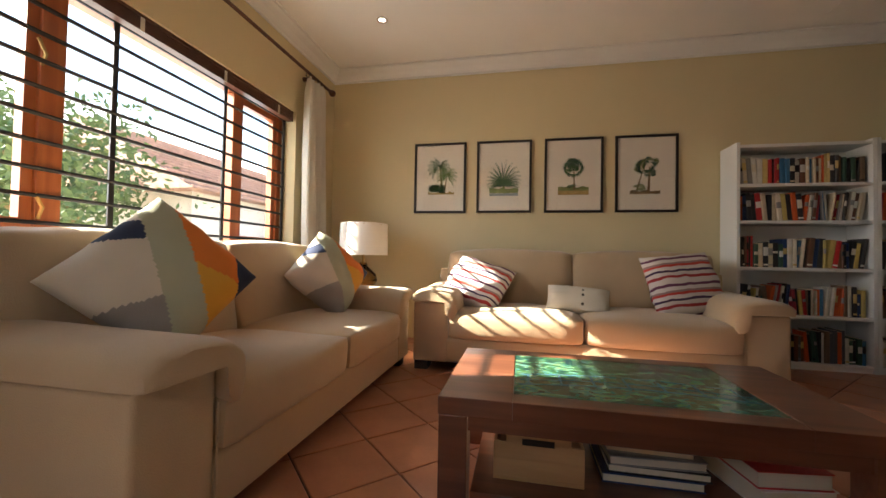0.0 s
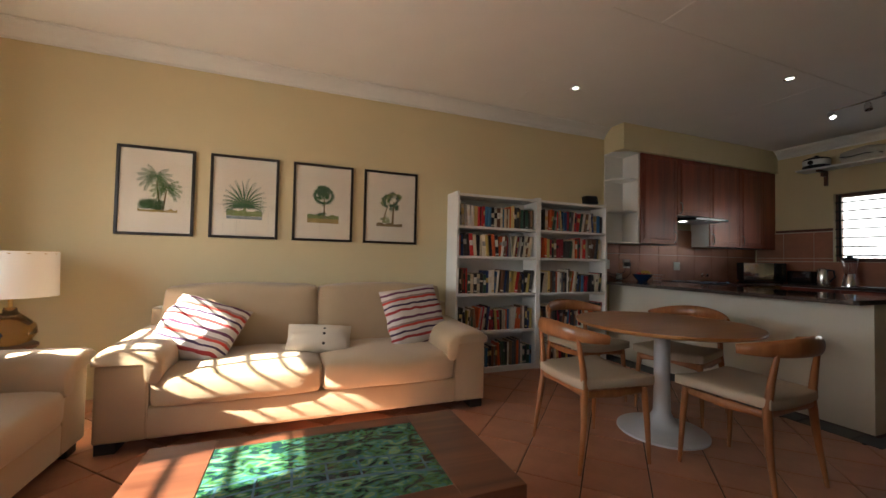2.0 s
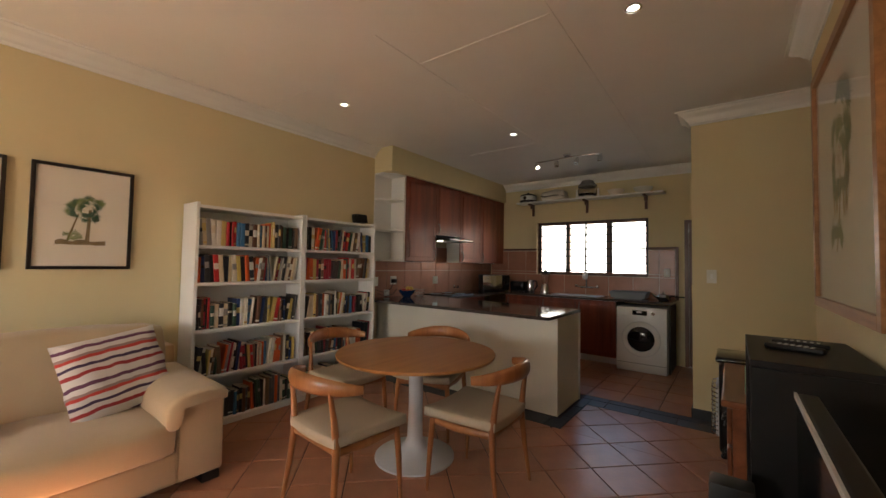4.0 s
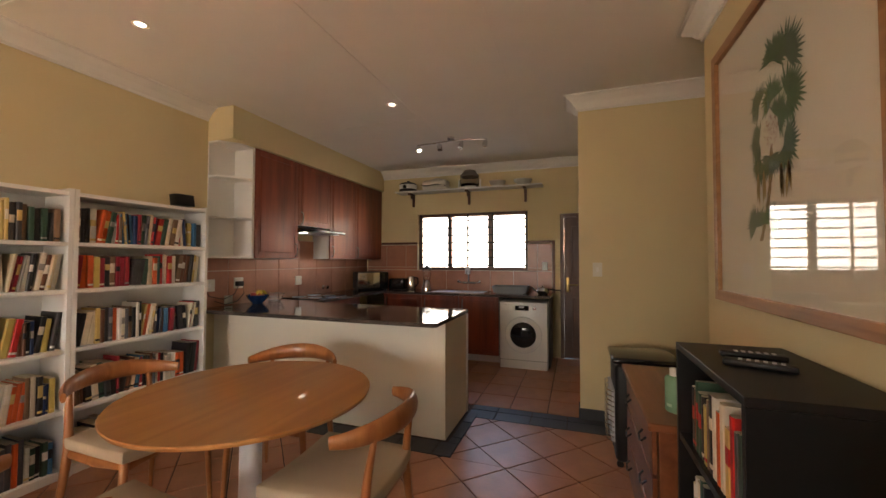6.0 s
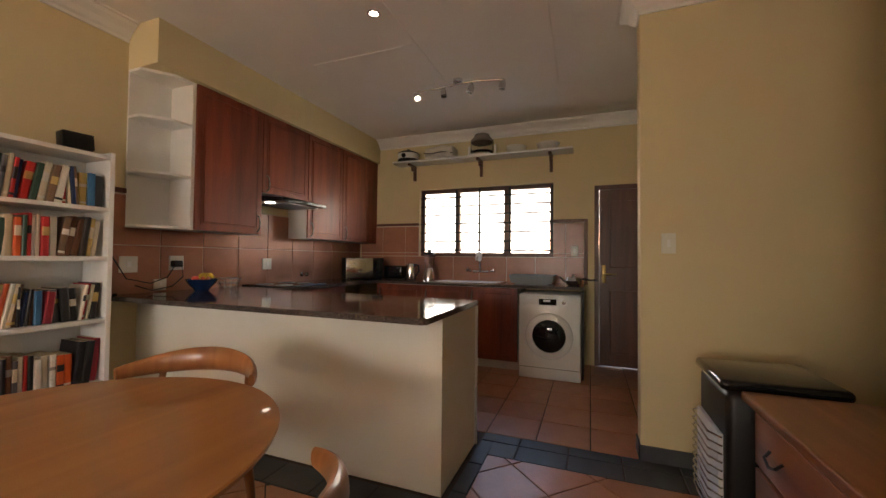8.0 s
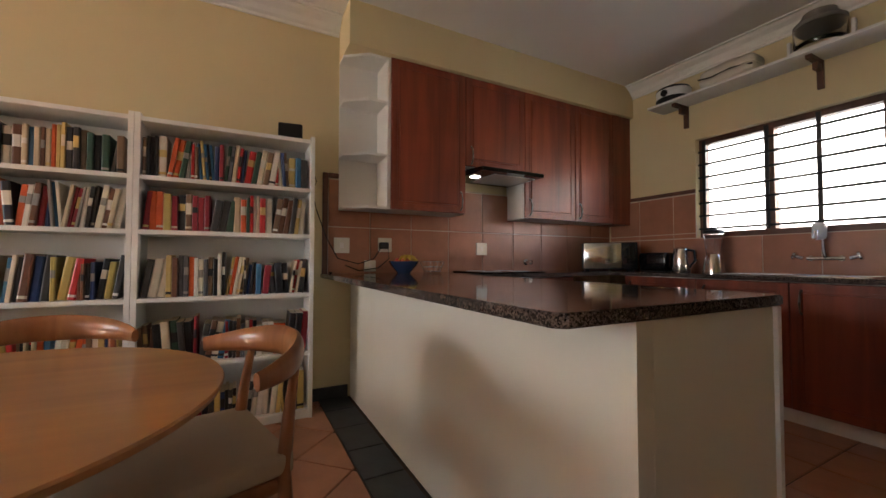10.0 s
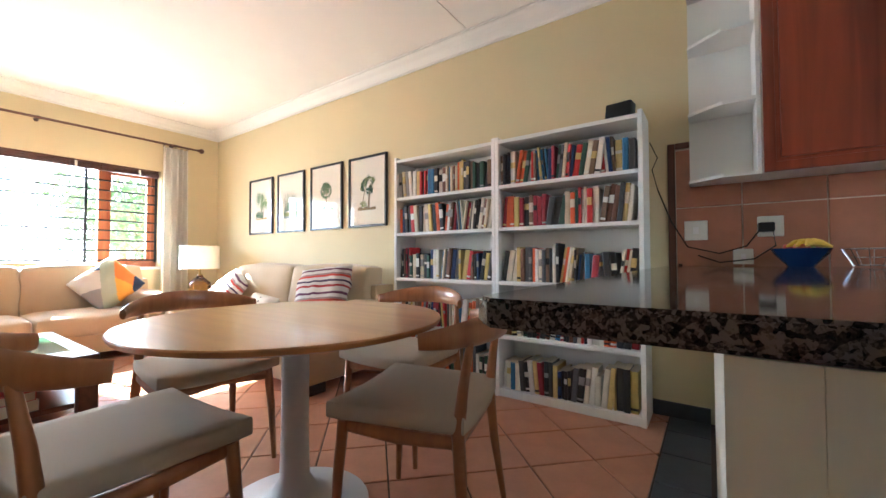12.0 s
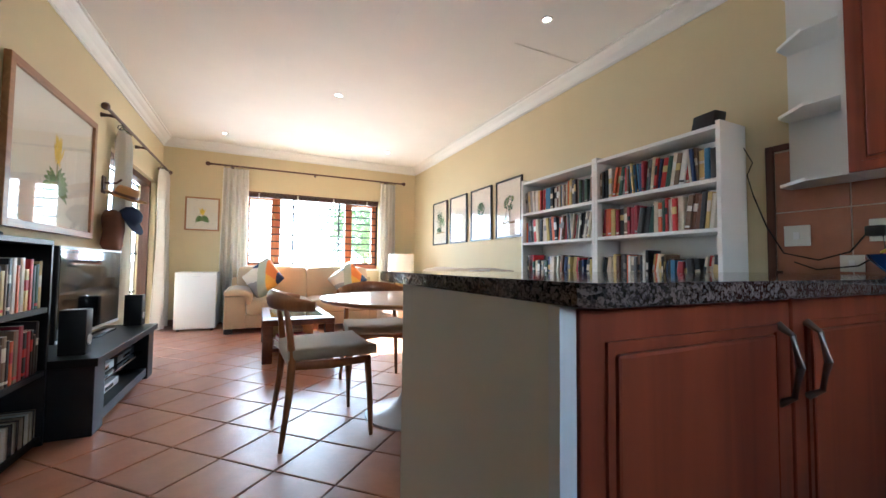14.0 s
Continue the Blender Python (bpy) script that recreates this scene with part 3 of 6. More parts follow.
# ---- sofas ----
def arm_pad(s, L, D):
    """A padded cap over one arm, its inner edge hanging down towards the seat."""
    prof = ((0.0, 0.508), (-0.004, 0.545), (0.008, 0.58), (0.045, 0.602), (0.12, 0.612), (0.21, 0.608), (0.28, 0.592), (0.32, 0.56), (0.338, 0.515), (0.34, 0.45), (0.332, 0.405), (0.312, 0.384), (0.286, 0.385), (0.268, 0.41), (0.262, 0.46), (0.258, 0.504), (0.2, 0.507), (0.1, 0.507))
    mid = (0.17, 0.53)
    bm = bmesh.new()
    rings = []
    for y, k, sag in ((0.04, 0.9, 0.0), (0.06, 1.0, 0.0), (0.3, 1.0, 0.006), (0.55, 1.0, -0.004), (0.8, 1.0, -0.008), (D - 0.06, 1.0, -0.012), (D - 0.015, 0.985, -0.016), (D + 0.008, 0.95, -0.02), (D + 0.018, 0.86, -0.022)):
        ring = []
        for u, z in prof:
            u2, z2 = mid[0] + (u - mid[0]) * k, max(mid[1] + (z - mid[1]) * k, 0.38)
            if z > 0.55:
                z2 += sag + 0.006 * noise.noise(Vector((u * 8, y * 6, L * 3 + s)))
            ring.append(bm.verts.new((s * (L - u2), y, z2)))
        rings.append(ring)
    n = len(prof)
    for a, b in zip(rings, rings[1:]):
        for k in range(n):
            bm.faces.new((a[k], a[(k + 1) % n], b[(k + 1) % n], b[k]))
    bm.faces.new(rings[0][::-1])
    bm.faces.new(rings[-1])
    return bm


def sofa(name, m, length, label):
    """A two-seat sofa: its back on the -y side, its front towards +y, its middle at x = 0."""
    ob = thing(name, m, label, "sofa", "beige sofas")
    L, D = length / 2, 0.98
    part("base", boxes((-L + 0.25, 0.06, 0.07, L - 0.25, D - 0.02, 0.255), bevel=0.025, seg=3), SOFA, ob)
    part("back_frame", puff(-L + 0.05, 0.0, 0.07, L - 0.05, 0.24, 0.74, 8, 0.0, 8), SOFA, ob)
    for s in (-1, 1):
        part("seat_cushion", puff(min(0.006 * s, s * (L - 0.265)), 0.2, 0.24, max(0.006 * s, s * (L - 0.265)), D, 0.44, 4, 0.025, 10, 0.006, 3 + s), SOFA, ob)
        bm = puff(min(0.006 * s, s * (L - 0.14)), 0.12, 0.4, max(0.006 * s, s * (L - 0.14)), 0.36, 0.89, 6, 0.028, 12, 0.01, 8 + s)
        for v in bm.verts:
            v.co.y -= (v.co.z - 0.4) * 0.18
        part("back_cushion", bm, SOFA, ob)
        arm = part("arm", boxes((min(s * (L - 0.26), s * (L - 0.008)), 0.03, 0.07, max(s * (L - 0.26), s * (L - 0.008)), D - 0.025, 0.505), bevel=0.016, seg=3), SOFA, ob)
        part("arm_pad", arm_pad(s, L, D), SOFA, arm, "padded roll draped over the arm")
        part("front_seam", tube([(s * (L - 0.262), D - 0.024, 0.08), (s * (L - 0.262), D - 0.024, 0.4)], 0.004, 6), SOFA, arm)
        part("foot", boxes((s * (L - 0.06) - 0.05, D - 0.2, 0, s * (L - 0.06) + 0.05, D - 0.06, 0.07), bevel=0.004), SOFA_DARK, ob)
        part("foot", boxes((s * (L - 0.06) - 0.05, 0.06, 0, s * (L - 0.06) + 0.05, 0.2, 0.07), bevel=0.004), SOFA_DARK, ob)
    return ob


sofa("sofa", pose(-0.74, 2.31, 0, 0, 0, -90), 2.2, "beige woven two-seat sofa with padded roll arms under the window")
sofa("sofa", pose(1.5, 4.2, 0, 0, 0, 180), 2.42, "beige woven two-seat sofa with padded roll arms against the wall")

# scatter cushions
GEO = [mat("cushion_cream", (0.62, 0.55, 0.44), 0.9, bump=0.2, bscale=250), mat("cushion_sage", (0.42, 0.42, 0.29), 0.9, bump=0.2, bscale=250), mat("cushion_orange", (0.72, 0.2, 0.03), 0.9, bump=0.2, bscale=250), mat("cushion_mustard", (0.72, 0.36, 0.04), 0.9, bump=0.2, bscale=250), mat("cushion_navy", (0.02, 0.03, 0.07), 0.9, bump=0.2, bscale=250), mat("cushion_grey", (0.3, 0.27, 0.24), 0.9, bump=0.2, bscale=250)]


def geo_cushion(m, w, seed, label):
    ob = thing("cushion", m, label, "cushion", "patchwork cushions")
    bm = pillow(w, w, 0.2, 54, 0.012, seed)
    c = math.sqrt(0.5)
    for f in bm.faces:
        q = f.calc_center_median() / (w / 2)
        u, v = c * (q.x + q.z), c * (q.z - q.x)
        k = 0
        band = 0.18 * (1.0 - v)
        if band - 0.32 < u < band + 0.2:
            k = 1
        elif u >= band + 0.2:
            k = 2 if v > 0.35 - 0.55 * u else 3
            if u > 1.0:
                k = 4
        elif v > 0.62 + 0.35 * u and u < -0.1 and v > 0.5 and v < 0.85:
            k = 4
        elif v < -0.35 + 0.25 * u:
            k = 5
        f.material_index = k
    part("cover", bm, GEO, ob)


PATCH = "square cushion patched in cream, sage, orange, mustard and navy"
geo_cushion(pose(-0.22, 1.68, 0.73, 0, 0, 58) @ pose(0, 0, 0, -20) @ pose(0, 0, 0, 0, 45), 0.47, 1, PATCH)
geo_cushion(pose(-0.2, 2.9, 0.7, 0, 0, 62) @ pose(0, 0, 0, -24) @ pose(0, 0, 0, 0, 45), 0.46, 5, PATCH)
RED = stripes("striped_cover", ((0, (0.62, 0.55, 0.5)), (0.2, (0.33, 0.03, 0.03)), (0.3, (0.6, 0.52, 0.47)), (0.42, (0.06, 0.03, 0.07)), (0.5, (0.62, 0.55, 0.5)), (0.62, (0.5, 0.05, 0.035)), (0.7, (0.3, 0.2, 0.17)), (0.77, (0.62, 0.55, 0.5)), (0.9, (0.13, 0.04, 0.08))), 4.6)
for m, sd, w, h in ((pose(0.71, 3.67, 0.615, -42, 14, -18), 2, 0.52, 0.46), (pose(2.27, 3.71, 0.66, -24, -6, 14), 6, 0.54, 0.49)):
    ob = thing("cushion", m, "square cushion with red, white and plum stripes", "cushion", "striped cushions")
    part("cover", pillow(w, h, 0.18, 22, 0.02, sd), RED, ob)
ob = thing("cushion", pose(1.5, 3.61, 0.52, -32, 4, -4), "small oblong cream cushion with a row of dark buttons", "cushion")
part("cover", pillow(0.46, 0.22, 0.13, 14, 0.014, 9), GEO[0], ob)
for i in range(4):
    part("button", lathe([(0.011, 0), (0.011, 0.006), (0, 0.008)], 10, m=pose(0.03, -0.062 + 0.003 * abs(i - 1.5), -0.055 + 0.037 * i, 90)), SOFA_DARK, ob, "dark button")

# ---- coffee table ----
ct = thing("coffee_table", pose(1.43, 1.99, 0), "heavy walnut coffee table with a printed glass inlay and a shelf", "coffee table")
TX, TY, TZ = 0.605, 0.328, 0.405
for s in ((-TX, -TY, TZ - 0.055, -0.3805, TY, TZ), (0.3805, -TY, TZ - 0.055, TX, TY, TZ), (-0.38, -TY, TZ - 0.055, 0.38, -0.25, TZ), (-0.38, 0.25, TZ - 0.055, 0.38, TY, TZ)):
    part("top_board", boxes(s, bevel=0.002), WALNUT, ct, smooth=False)
part("inlay_bed", boxes((-0.379, -0.249, TZ - 0.055, 0.379, 0.249, TZ - 0.012)), WALNUT, ct, smooth=False)
mm, t, b = nodes_of("lily_pond_print")
co = t.nodes.new("ShaderNodeTexCoord")
mp = t.nodes.new("ShaderNodeMapping")
mp.inputs["Scale"].default_value = (11, 19, 6)
nz = t.nodes.new("ShaderNodeTexNoise")
nz.inputs["Scale"].default_value, nz.inputs["Detail"].default_value, nz.inputs["Distortion"].default_value = 1.2, 9, 1.6
rp = t.nodes.new("ShaderNodeValToRGB")
e = rp.color_ramp.elements
e[0].position, e[0].color = 0.36, (0.006, 0.022, 0.035, 1)
e[1].position, e[1].color = 0.45, (0.015, 0.07, 0.04, 1)
for pos, c in ((0.51, (0.06, 0.15, 0.03, 1)), (0.57, (0.03, 0.14, 0.17, 1)), (0.63, (0.17, 0.25, 0.06, 1)), (0.69, (0.08, 0.24, 0.22, 1)), (0.78, (0.4, 0.48, 0.4, 1))):
    x = e.new(pos)
    x.color = c
t.links.new(co.outputs["Object"], mp.inputs[0])
t.links.new(mp.outputs[0], nz.inputs["Vector"])
t.links.new(nz.outputs[0], rp.inputs[0])
t.links.new(rp.outputs[0], b.inputs["Base Color"])
b.inputs["Roughness"].default_value = 0.08
part("inlay", boxes((-0.378, -0.248, TZ - 0.0115, 0.378, 0.248, TZ - 0.001)), mm, ct, "green and blue printed glass inlay", smooth=False)
INKBLUE = mat("bridge_ink", (0.06, 0.13, 0.17), 0.1, vary=0.3, scale=30)
for y0, w in ((-0.15, 0.007), (-0.1, 0.005), (-0.035, 0.006)):
    bm = bmesh.new()
    edge = [[], []]
    for k in range(25):
        x = -0.36 + 0.72 * k / 24
        y = y0 + 0.05 * math.cos(x * 4.2)
        for side, dy in ((0, -w), (1, w)):
            edge[side].append(bm.verts.new((x, y + dy, TZ - 0.0006)))
    for k in range(24):
        bm.faces.new((edge[0][k], edge[0][k + 1], edge[1][k + 1], edge[1][k]))
    part("bridge_rail", bm, INKBLUE, ct, "printed arched footbridge rail", smooth=False)
for k in range(7):
    x = -0.33 + 0.11 * k
    y = 0.05 * math.cos(x * 4.2)
    part("bridge_post", boxes((x - 0.004, y - 0.16, TZ - 0.0009, x + 0.004, y - 0.03, TZ - 0.0004)), INKBLUE, ct, smooth=False)
for x in (-1, 1):
    for y in (-1, 1):
        part("leg", boxes((x * TX - x * 0.09, y * TY - y * 0.09, 0, x * TX - x * 0.002, y * TY - y * 0.002, TZ - 0.056), bevel=0.003), WALNUT, ct, smooth=False)
part("shelf", boxes((-TX + 0.1, -TY + 0.02, 0.09, TX - 0.1, TY - 0.02, 0.12), bevel=0.002), WALNUT, ct, smooth=False)
for y0, y1 in ((-TY + 0.012, -TY + 0.034), (TY - 0.034, TY - 0.012)):
    part("apron", boxes((-TX + 0.092, y0, TZ - 0.1, TX - 0.092, y1, TZ - 0.056)), WALNUT, ct, smooth=False)

# ---- round table and chairs ----
rt = thing("round_table", pose(3.675, 2.505, 0), "round oak-topped table on a white trumpet pedestal", "table")
part("tabletop", lathe([(0.52, 0.705), (0.556, 0.716), (0.562, 0.73), (0.559, 0.735)], 80), OAK, rt)
part("pedestal", lathe([(0.28, 0.0), (0.28, 0.012), (0.24, 0.026), (0.15, 0.045), (0.085, 0.075), (0.055, 0.13), (0.05, 0.3), (0.05, 0.66), (0.12, 0.70), (0.12, 0.704)], 40), GREYMETAL, rt)


def chair():
    """An elbow chair facing +y, its middle at the origin."""
    ob = thing("dining_chair", pose(0, 0, 0), "oiled wooden elbow chair with a beige padded seat", "chair", "chairs round the table")
    for s in (-1, 1):
        part("front_leg", tube([(s * 0.235, 0.215, 0), (s * 0.225, 0.205, 0.25), (s * 0.21, 0.195, 0.43)], [0.011, 0.017, 0.02], 12), CHAIRWOOD, ob)
        part("back_leg", tube([(s * 0.235, -0.25, 0), (s * 0.22, -0.215, 0.25), (s * 0.205, -0.2, 0.44), (s * 0.2, -0.215, 0.58), (s * 0.19, -0.235, 0.71)], [0.011, 0.018, 0.021, 0.017, 0.012], 12), CHAIRWOOD, ob)
        part("side_rail", tube([(s * 0.208, 0.195, 0.41), (s * 0.212, 0, 0.405), (s * 0.205, -0.2, 0.41)], [0.018, 0.024, 0.02], 10, flat=0.6), CHAIRWOOD, ob)
    part("front_rail", tube([(-0.21, 0.195, 0.405), (0, 0.2, 0.42), (0.21, 0.195, 0.405)], [0.026, 0.018, 0.026], 10, flat=0.6), CHAIRWOOD, ob)
    part("back_rail", tube([(-0.205, -0.2, 0.415), (0, -0.215, 0.425), (0.205, -0.2, 0.415)], [0.024, 0.018, 0.024], 10, flat=0.6), CHAIRWOOD, ob)
    pts, rad = [], []
    for i in range(25):
        a = -1.25 + 2.5 * i / 24
        pts.append((0.3 * math.sin(a), -0.02 - 0.27 * math.cos(a), 0.715 + 0.03 * math.cos(a) ** 2))
        rad.append(0.02 + 0.03 * max(0, math.cos(a * 1.15)))
    part("back_top", tube(pts, rad, 12, flat=0.5), CHAIRWOOD, ob, "broad curved wooden back and arm rail")
    bm = puff(-0.235, -0.225, 0.425, 0.235, 0.24, 0.485, 5, 0.012, 8)
    for v in bm.verts:
        v.co.x *= 1 + 0.12 * (v.co.y / 0.23) * 0.5
        v.co.z += 0.18 * v.co.x ** 2 / 0.25 * 0.35
    part("seat", bm, SEAT, ob, "beige padded fabric seat")
    return ob


c1 = chair()
c1.matrix_basis = pose(3.02, 2.46, 0, 0, 0, -94)
for x, y, r in ((3.655, 1.97, 3), (4.13, 2.72, 105), (3.63, 3.2, 182)):
    copy_thing(c1, pose(x, y, 0, 0, 0, r))

# ---- bookcases ----
PALETTE = [mat("book_cover", c, 0.45, vary=0.12, scale=12) for c in ((0.012, 0.012, 0.014), (0.5, 0.02, 0.02), (0.62, 0.1, 0.02), (0.74, 0.68, 0.55), (0.62, 0.45, 0.16), (0.015, 0.04, 0.14), (0.04, 0.16, 0.32), (0.03, 0.08, 0.05), (0.15, 0.06, 0.03), (0.72, 0.69, 0.62), (0.05, 0.045, 0.045), (0.55, 0.42, 0.12), (0.3, 0.015, 0.03), (0.3, 0.28, 0.26), (0.015, 0.014, 0.02), (0.7, 0.62, 0.48), (0.66, 0.62, 0.52), (0.01, 0.01, 0.012), (0.1, 0.1, 0.11), (0.2, 0.12, 0.07), (0.02, 0.018, 0.02), (0.6, 0.5, 0.34), (0.025, 0.02, 0.02))]
PAGES = mat("book_pages", (0.66, 0.58, 0.44), 0.9, vary=0.1, bscale=400, fine=0.3)


def book(w, h, d, cover, label_mat, m, group, text="upright book with a coloured spine"):
    """A book standing on z = 0, its spine towards -y, its width along x."""
    bm = bmesh.new()
    zs = [0, h * 0.07, h * 0.13, h * random.uniform(0.45, 0.58), h * random.uniform(0.64, 0.8), h]
    bands = random.choice(((1, 3), (3,), (3,), (1,)))
    prof = [(-w / 2, d), (-w / 2, 0.004), (-w * 0.3, 0), (w * 0.3, 0), (w / 2, 0.004), (w / 2, d)]
    rows = [[bm.verts.new((x, y, z)) for x, y in prof] for z in zs]
    for j in range(5):
        for i in range(6):
            f = bm.faces.new((rows[j][i], rows[j][(i + 1) % 6], rows[j + 1][(i + 1) % 6], rows[j + 1][i]))
            f.material_index = 2 if i == 5 else (1 if j in bands and 1 <= i <= 3 and label_mat else 0)
    bm.faces.new(rows[0][::-1]).material_index = 2
    bm.faces.new(rows[-1]).material_index = 2
    if label_mat is None:
        label_mat = cover
    ob = part("book", bm, (cover, label_mat, PAGES), smooth=False, at=m)
    return tagged(ob, text, "book", group)


def fill(x0, x1, z, front, height, flip=1, leans=True, group="books on the shelves", rot=0, hmin=0.55):
    """Books side by side from x0 to x1 on a shelf; rot turns the row for a case that faces the other way."""
    x, lean, tall = x0, 0, random.uniform(0.6, 0.85) * height
    run = 0
    while x < x1 - 0.045:
        if run == 0:
            run = random.randint(1, 5)
            tall = random.uniform(hmin, 0.86) * height
            w0, c0 = random.uniform(0.013, 0.038), random.choice(PALETTE)
            lean = random.choice((0, 0, 0, 0, 6, 9, -5)) if leans else 0
        run -= 1
        w = w0 * random.uniform(0.85, 1.15)
        h = tall * random.uniform(0.94, 1.04)
        c = c0 if random.random() < 0.3 else random.choice(PALETTE)
        pad = abs(math.tan(radians(lean))) * h * (0.35 if lean else 0)
        px = x + w / 2 + (pad if lean < 0 else 0)
        zz = z + abs(math.sin(radians(lean))) * w / 2
        book(w, h, random.uniform(0.13, 0.19), c, random.choice((None, None, None, None, PALETTE[9], PALETTE[0], PALETTE[4], PALETTE[13], PALETTE[15])), pose(px, front + flip * random.uniform(0.012, 0.035), zz, 0, lean, rot), group)
        x += w + 0.0015 + (0.3 * pad if run == 0 else 0)


SHELF_Z = (0.055, 0.424, 0.801, 1.178, 1.478)


def bookcase(name, x0, x1, label):
    ob = thing(name, pose(0, 0, 0), label, "bookcase", "white bookcases")
    y0, y1, t = 4.045, N - 0.015, 0.026
    for x in (x0, x1 - t):
        part("side_panel", boxes((x, y0, 0, x + t, y1, 1.82), bevel=0.002), WHITE, ob, smooth=False)
    part("top_panel", boxes((x0 + t, y0 + 0.004, 1.775, x1 - t, y1, 1.8), bevel=0.002), WHITE, ob, smooth=False)
    part("back_panel", boxes((x0 + t, y1 - 0.012, 0.03, x1 - t, y1, 1.775)), WHITE, ob, smooth=False)
    part("plinth", boxes((x0 + t, y0 + 0.012, 0, x1 - t, y0 + 0.03, 0.03)), WHITE, ob, smooth=False)
    for z in SHELF_Z:
        part("shelf", boxes((x0 + t, y0 + 0.004, z - 0.025, x1 - t, y1 - 0.012, z), bevel=0.002), WHITE, ob, smooth=False)
    return ob


random.seed(4)
for x0, x1 in ((2.79, 3.745), (3.747, 4.69)):
    bookcase("bookcase", x0, x1, "tall white bookcase packed with rows of books")
    for i, z in enumerate(SHELF_Z):
        gap = (SHELF_Z + (1.775,))[i + 1] - z - 0.025
        fill(x0 + 0.032, x1 - 0.03, z, 4.06, min(gap, 0.3), hmin=0.72 if i > 2 else 0.6)
radio = thing("radio", pose(4.55, 4.17, 1.821, 0, 0, -8), "small black wedge-shaped radio on top of the bookcase", "radio")
bm = boxes((-0.075, -0.05, 0, 0.075, 0.05, 0.1), bevel=0.008)
for v in bm.verts:
    if v.co.z > 0.05:
        v.co.y += 0.02
part("body", bm, BLACK, radio)

# ---- pictures ----
LEAF = [mat("print_leaf", c, 0.8, vary=0.25, scale=25) for c in ((0.05, 0.13, 0.04), (0.11, 0.2, 0.05), (0.06, 0.12, 0.07), (0.2, 0.24, 0.08))]
EARTH = mat("print_earth", (0.4, 0.28, 0.1), 0.9, vary=0.3, scale=20)
WATER = mat("print_water", (0.25, 0.28, 0.28), 0.9, vary=0.3, scale=20)
TRUNK = mat("print_trunk", (0.25, 0.17, 0.08), 0.9, vary=0.3, scale=30)
YELLOW = mat("print_yellow", (0.75, 0.55, 0.06), 0.9, vary=0.2, scale=20)
FRUIT = mat("print_fruit", (0.25, 0.07, 0.03), 0.9, vary=0.4, scale=60)


def blade(bm, x, z, ang, length, width, sag, y):
    """One drawn leaf, bending down by sag."""
    n = 7
    up, lo = [], []
    px, pz, a = x, z, ang
    for i in range(n):
        f = i / (n - 1)
        w = width * math.sin(math.pi * min(0.97, 0.08 + f * 0.9)) * 0.5
        up.append(bm.verts.new((px - math.sin(a) * w, y, pz + math.cos(a) * w)))
        lo.append(bm.verts.new((px + math.sin(a) * w, y, pz - math.cos(a) * w)))
        px += math.cos(a) * length / (n - 1)
        pz += math.sin(a) * length / (n - 1)
        a -= sag / n * (1 if math.cos(ang) >= 0 else -1)
    for i in range(n - 1):
        bm.faces.new((up[i], up[i + 1], lo[i + 1], lo[i]))


def feather(bm, x, z, ang, length, width, sag, y, n=12):
    """A drawn palm frond: a stem with narrow leaflets on both sides."""
    blade(bm, x, z, ang, length, width * 0.12, sag, y)
    px, pz, a = x, z, ang
    for i in range(n):
        px += math.cos(a) * length / n
        pz += math.sin(a) * length / n
        a -= sag / n * (1 if math.cos(ang) >= 0 else -1)
        l = width * (1.1 - 0.6 * i / n)
        for s in (-1, 1):
            blade(bm, px, pz, a + s * 0.7, l, width * 0.16, 0.3, y - 0.0002)


def fan(bm, x, z, r, y, a0=0.0, spread=4.4, n=15):
    for i in range(n):
        blade(bm, x, z, a0 - spread / 2 + spread * i / (n - 1), r * random.uniform(0.75, 1.05), r * 0.13, 0.2, y - 0.00006 * i)


def patch(bm, x0, z0, x1, z1, y, rag=0.01):
    n = 12
    lo = [bm.verts.new((x0 + (x1 - x0) * i / n, y, z0 + random.uniform(0, rag * 0.4))) for i in range(n + 1)]
    hi = [bm.verts.new((x0 + (x1 - x0) * i / n, y, z1 + random.uniform(-rag, rag))) for i in range(n + 1)]
    for i in range(n):
        bm.faces.new((lo[i], lo[i + 1], hi[i + 1], hi[i]))


def trunk(bm, x0, z0, x1, z1, w, y):
    blades = [(x0 - w, z0), (x0 + w, z0), (x1 + w * 0.6, z1), (x1 - w * 0.6, z1)]
    bm.faces.new([bm.verts.new((a, y, b)) for a, b in blades])


def picture(m, w, h, rim, depth, frame_mat, paper, drawing, label, mount=0.0):
    """A framed print hung in the x-z plane, facing -y, its middle at the origin, its back at y = 0."""
    ob = thing("framed_picture", m, label, "picture", "")
    a, b = w / 2, h / 2
    part("picture_frame", boxes((-a, -depth, -b, -a + rim, 0, b), (a - rim, -depth, -b, a, 0, b), (-a + rim, -depth, b - rim, a - rim, 0, b), (-a + rim, -depth, -b, a - rim, 0, -b + rim), bevel=0.0025), frame_mat, ob, smooth=False)
    pr = part("print", boxes((-a + rim, -depth * 0.45, -b + rim, a - rim, -0.002, b - rim)), paper, ob, "cream paper print", smooth=False)
    y = -depth * 0.45 - 0.0006
    for name, bm, material in drawing(y):
        part(name, bm, material, pr, smooth=False)
    p = part("glazing", boxes((-a + rim, -depth * 0.45 - 0.006, -b + rim, a - rim, -depth * 0.45 - 0.004, b - rim)), PANE, ob, "clear glass", smooth=False)
    p.visible_shadow = False
    return ob


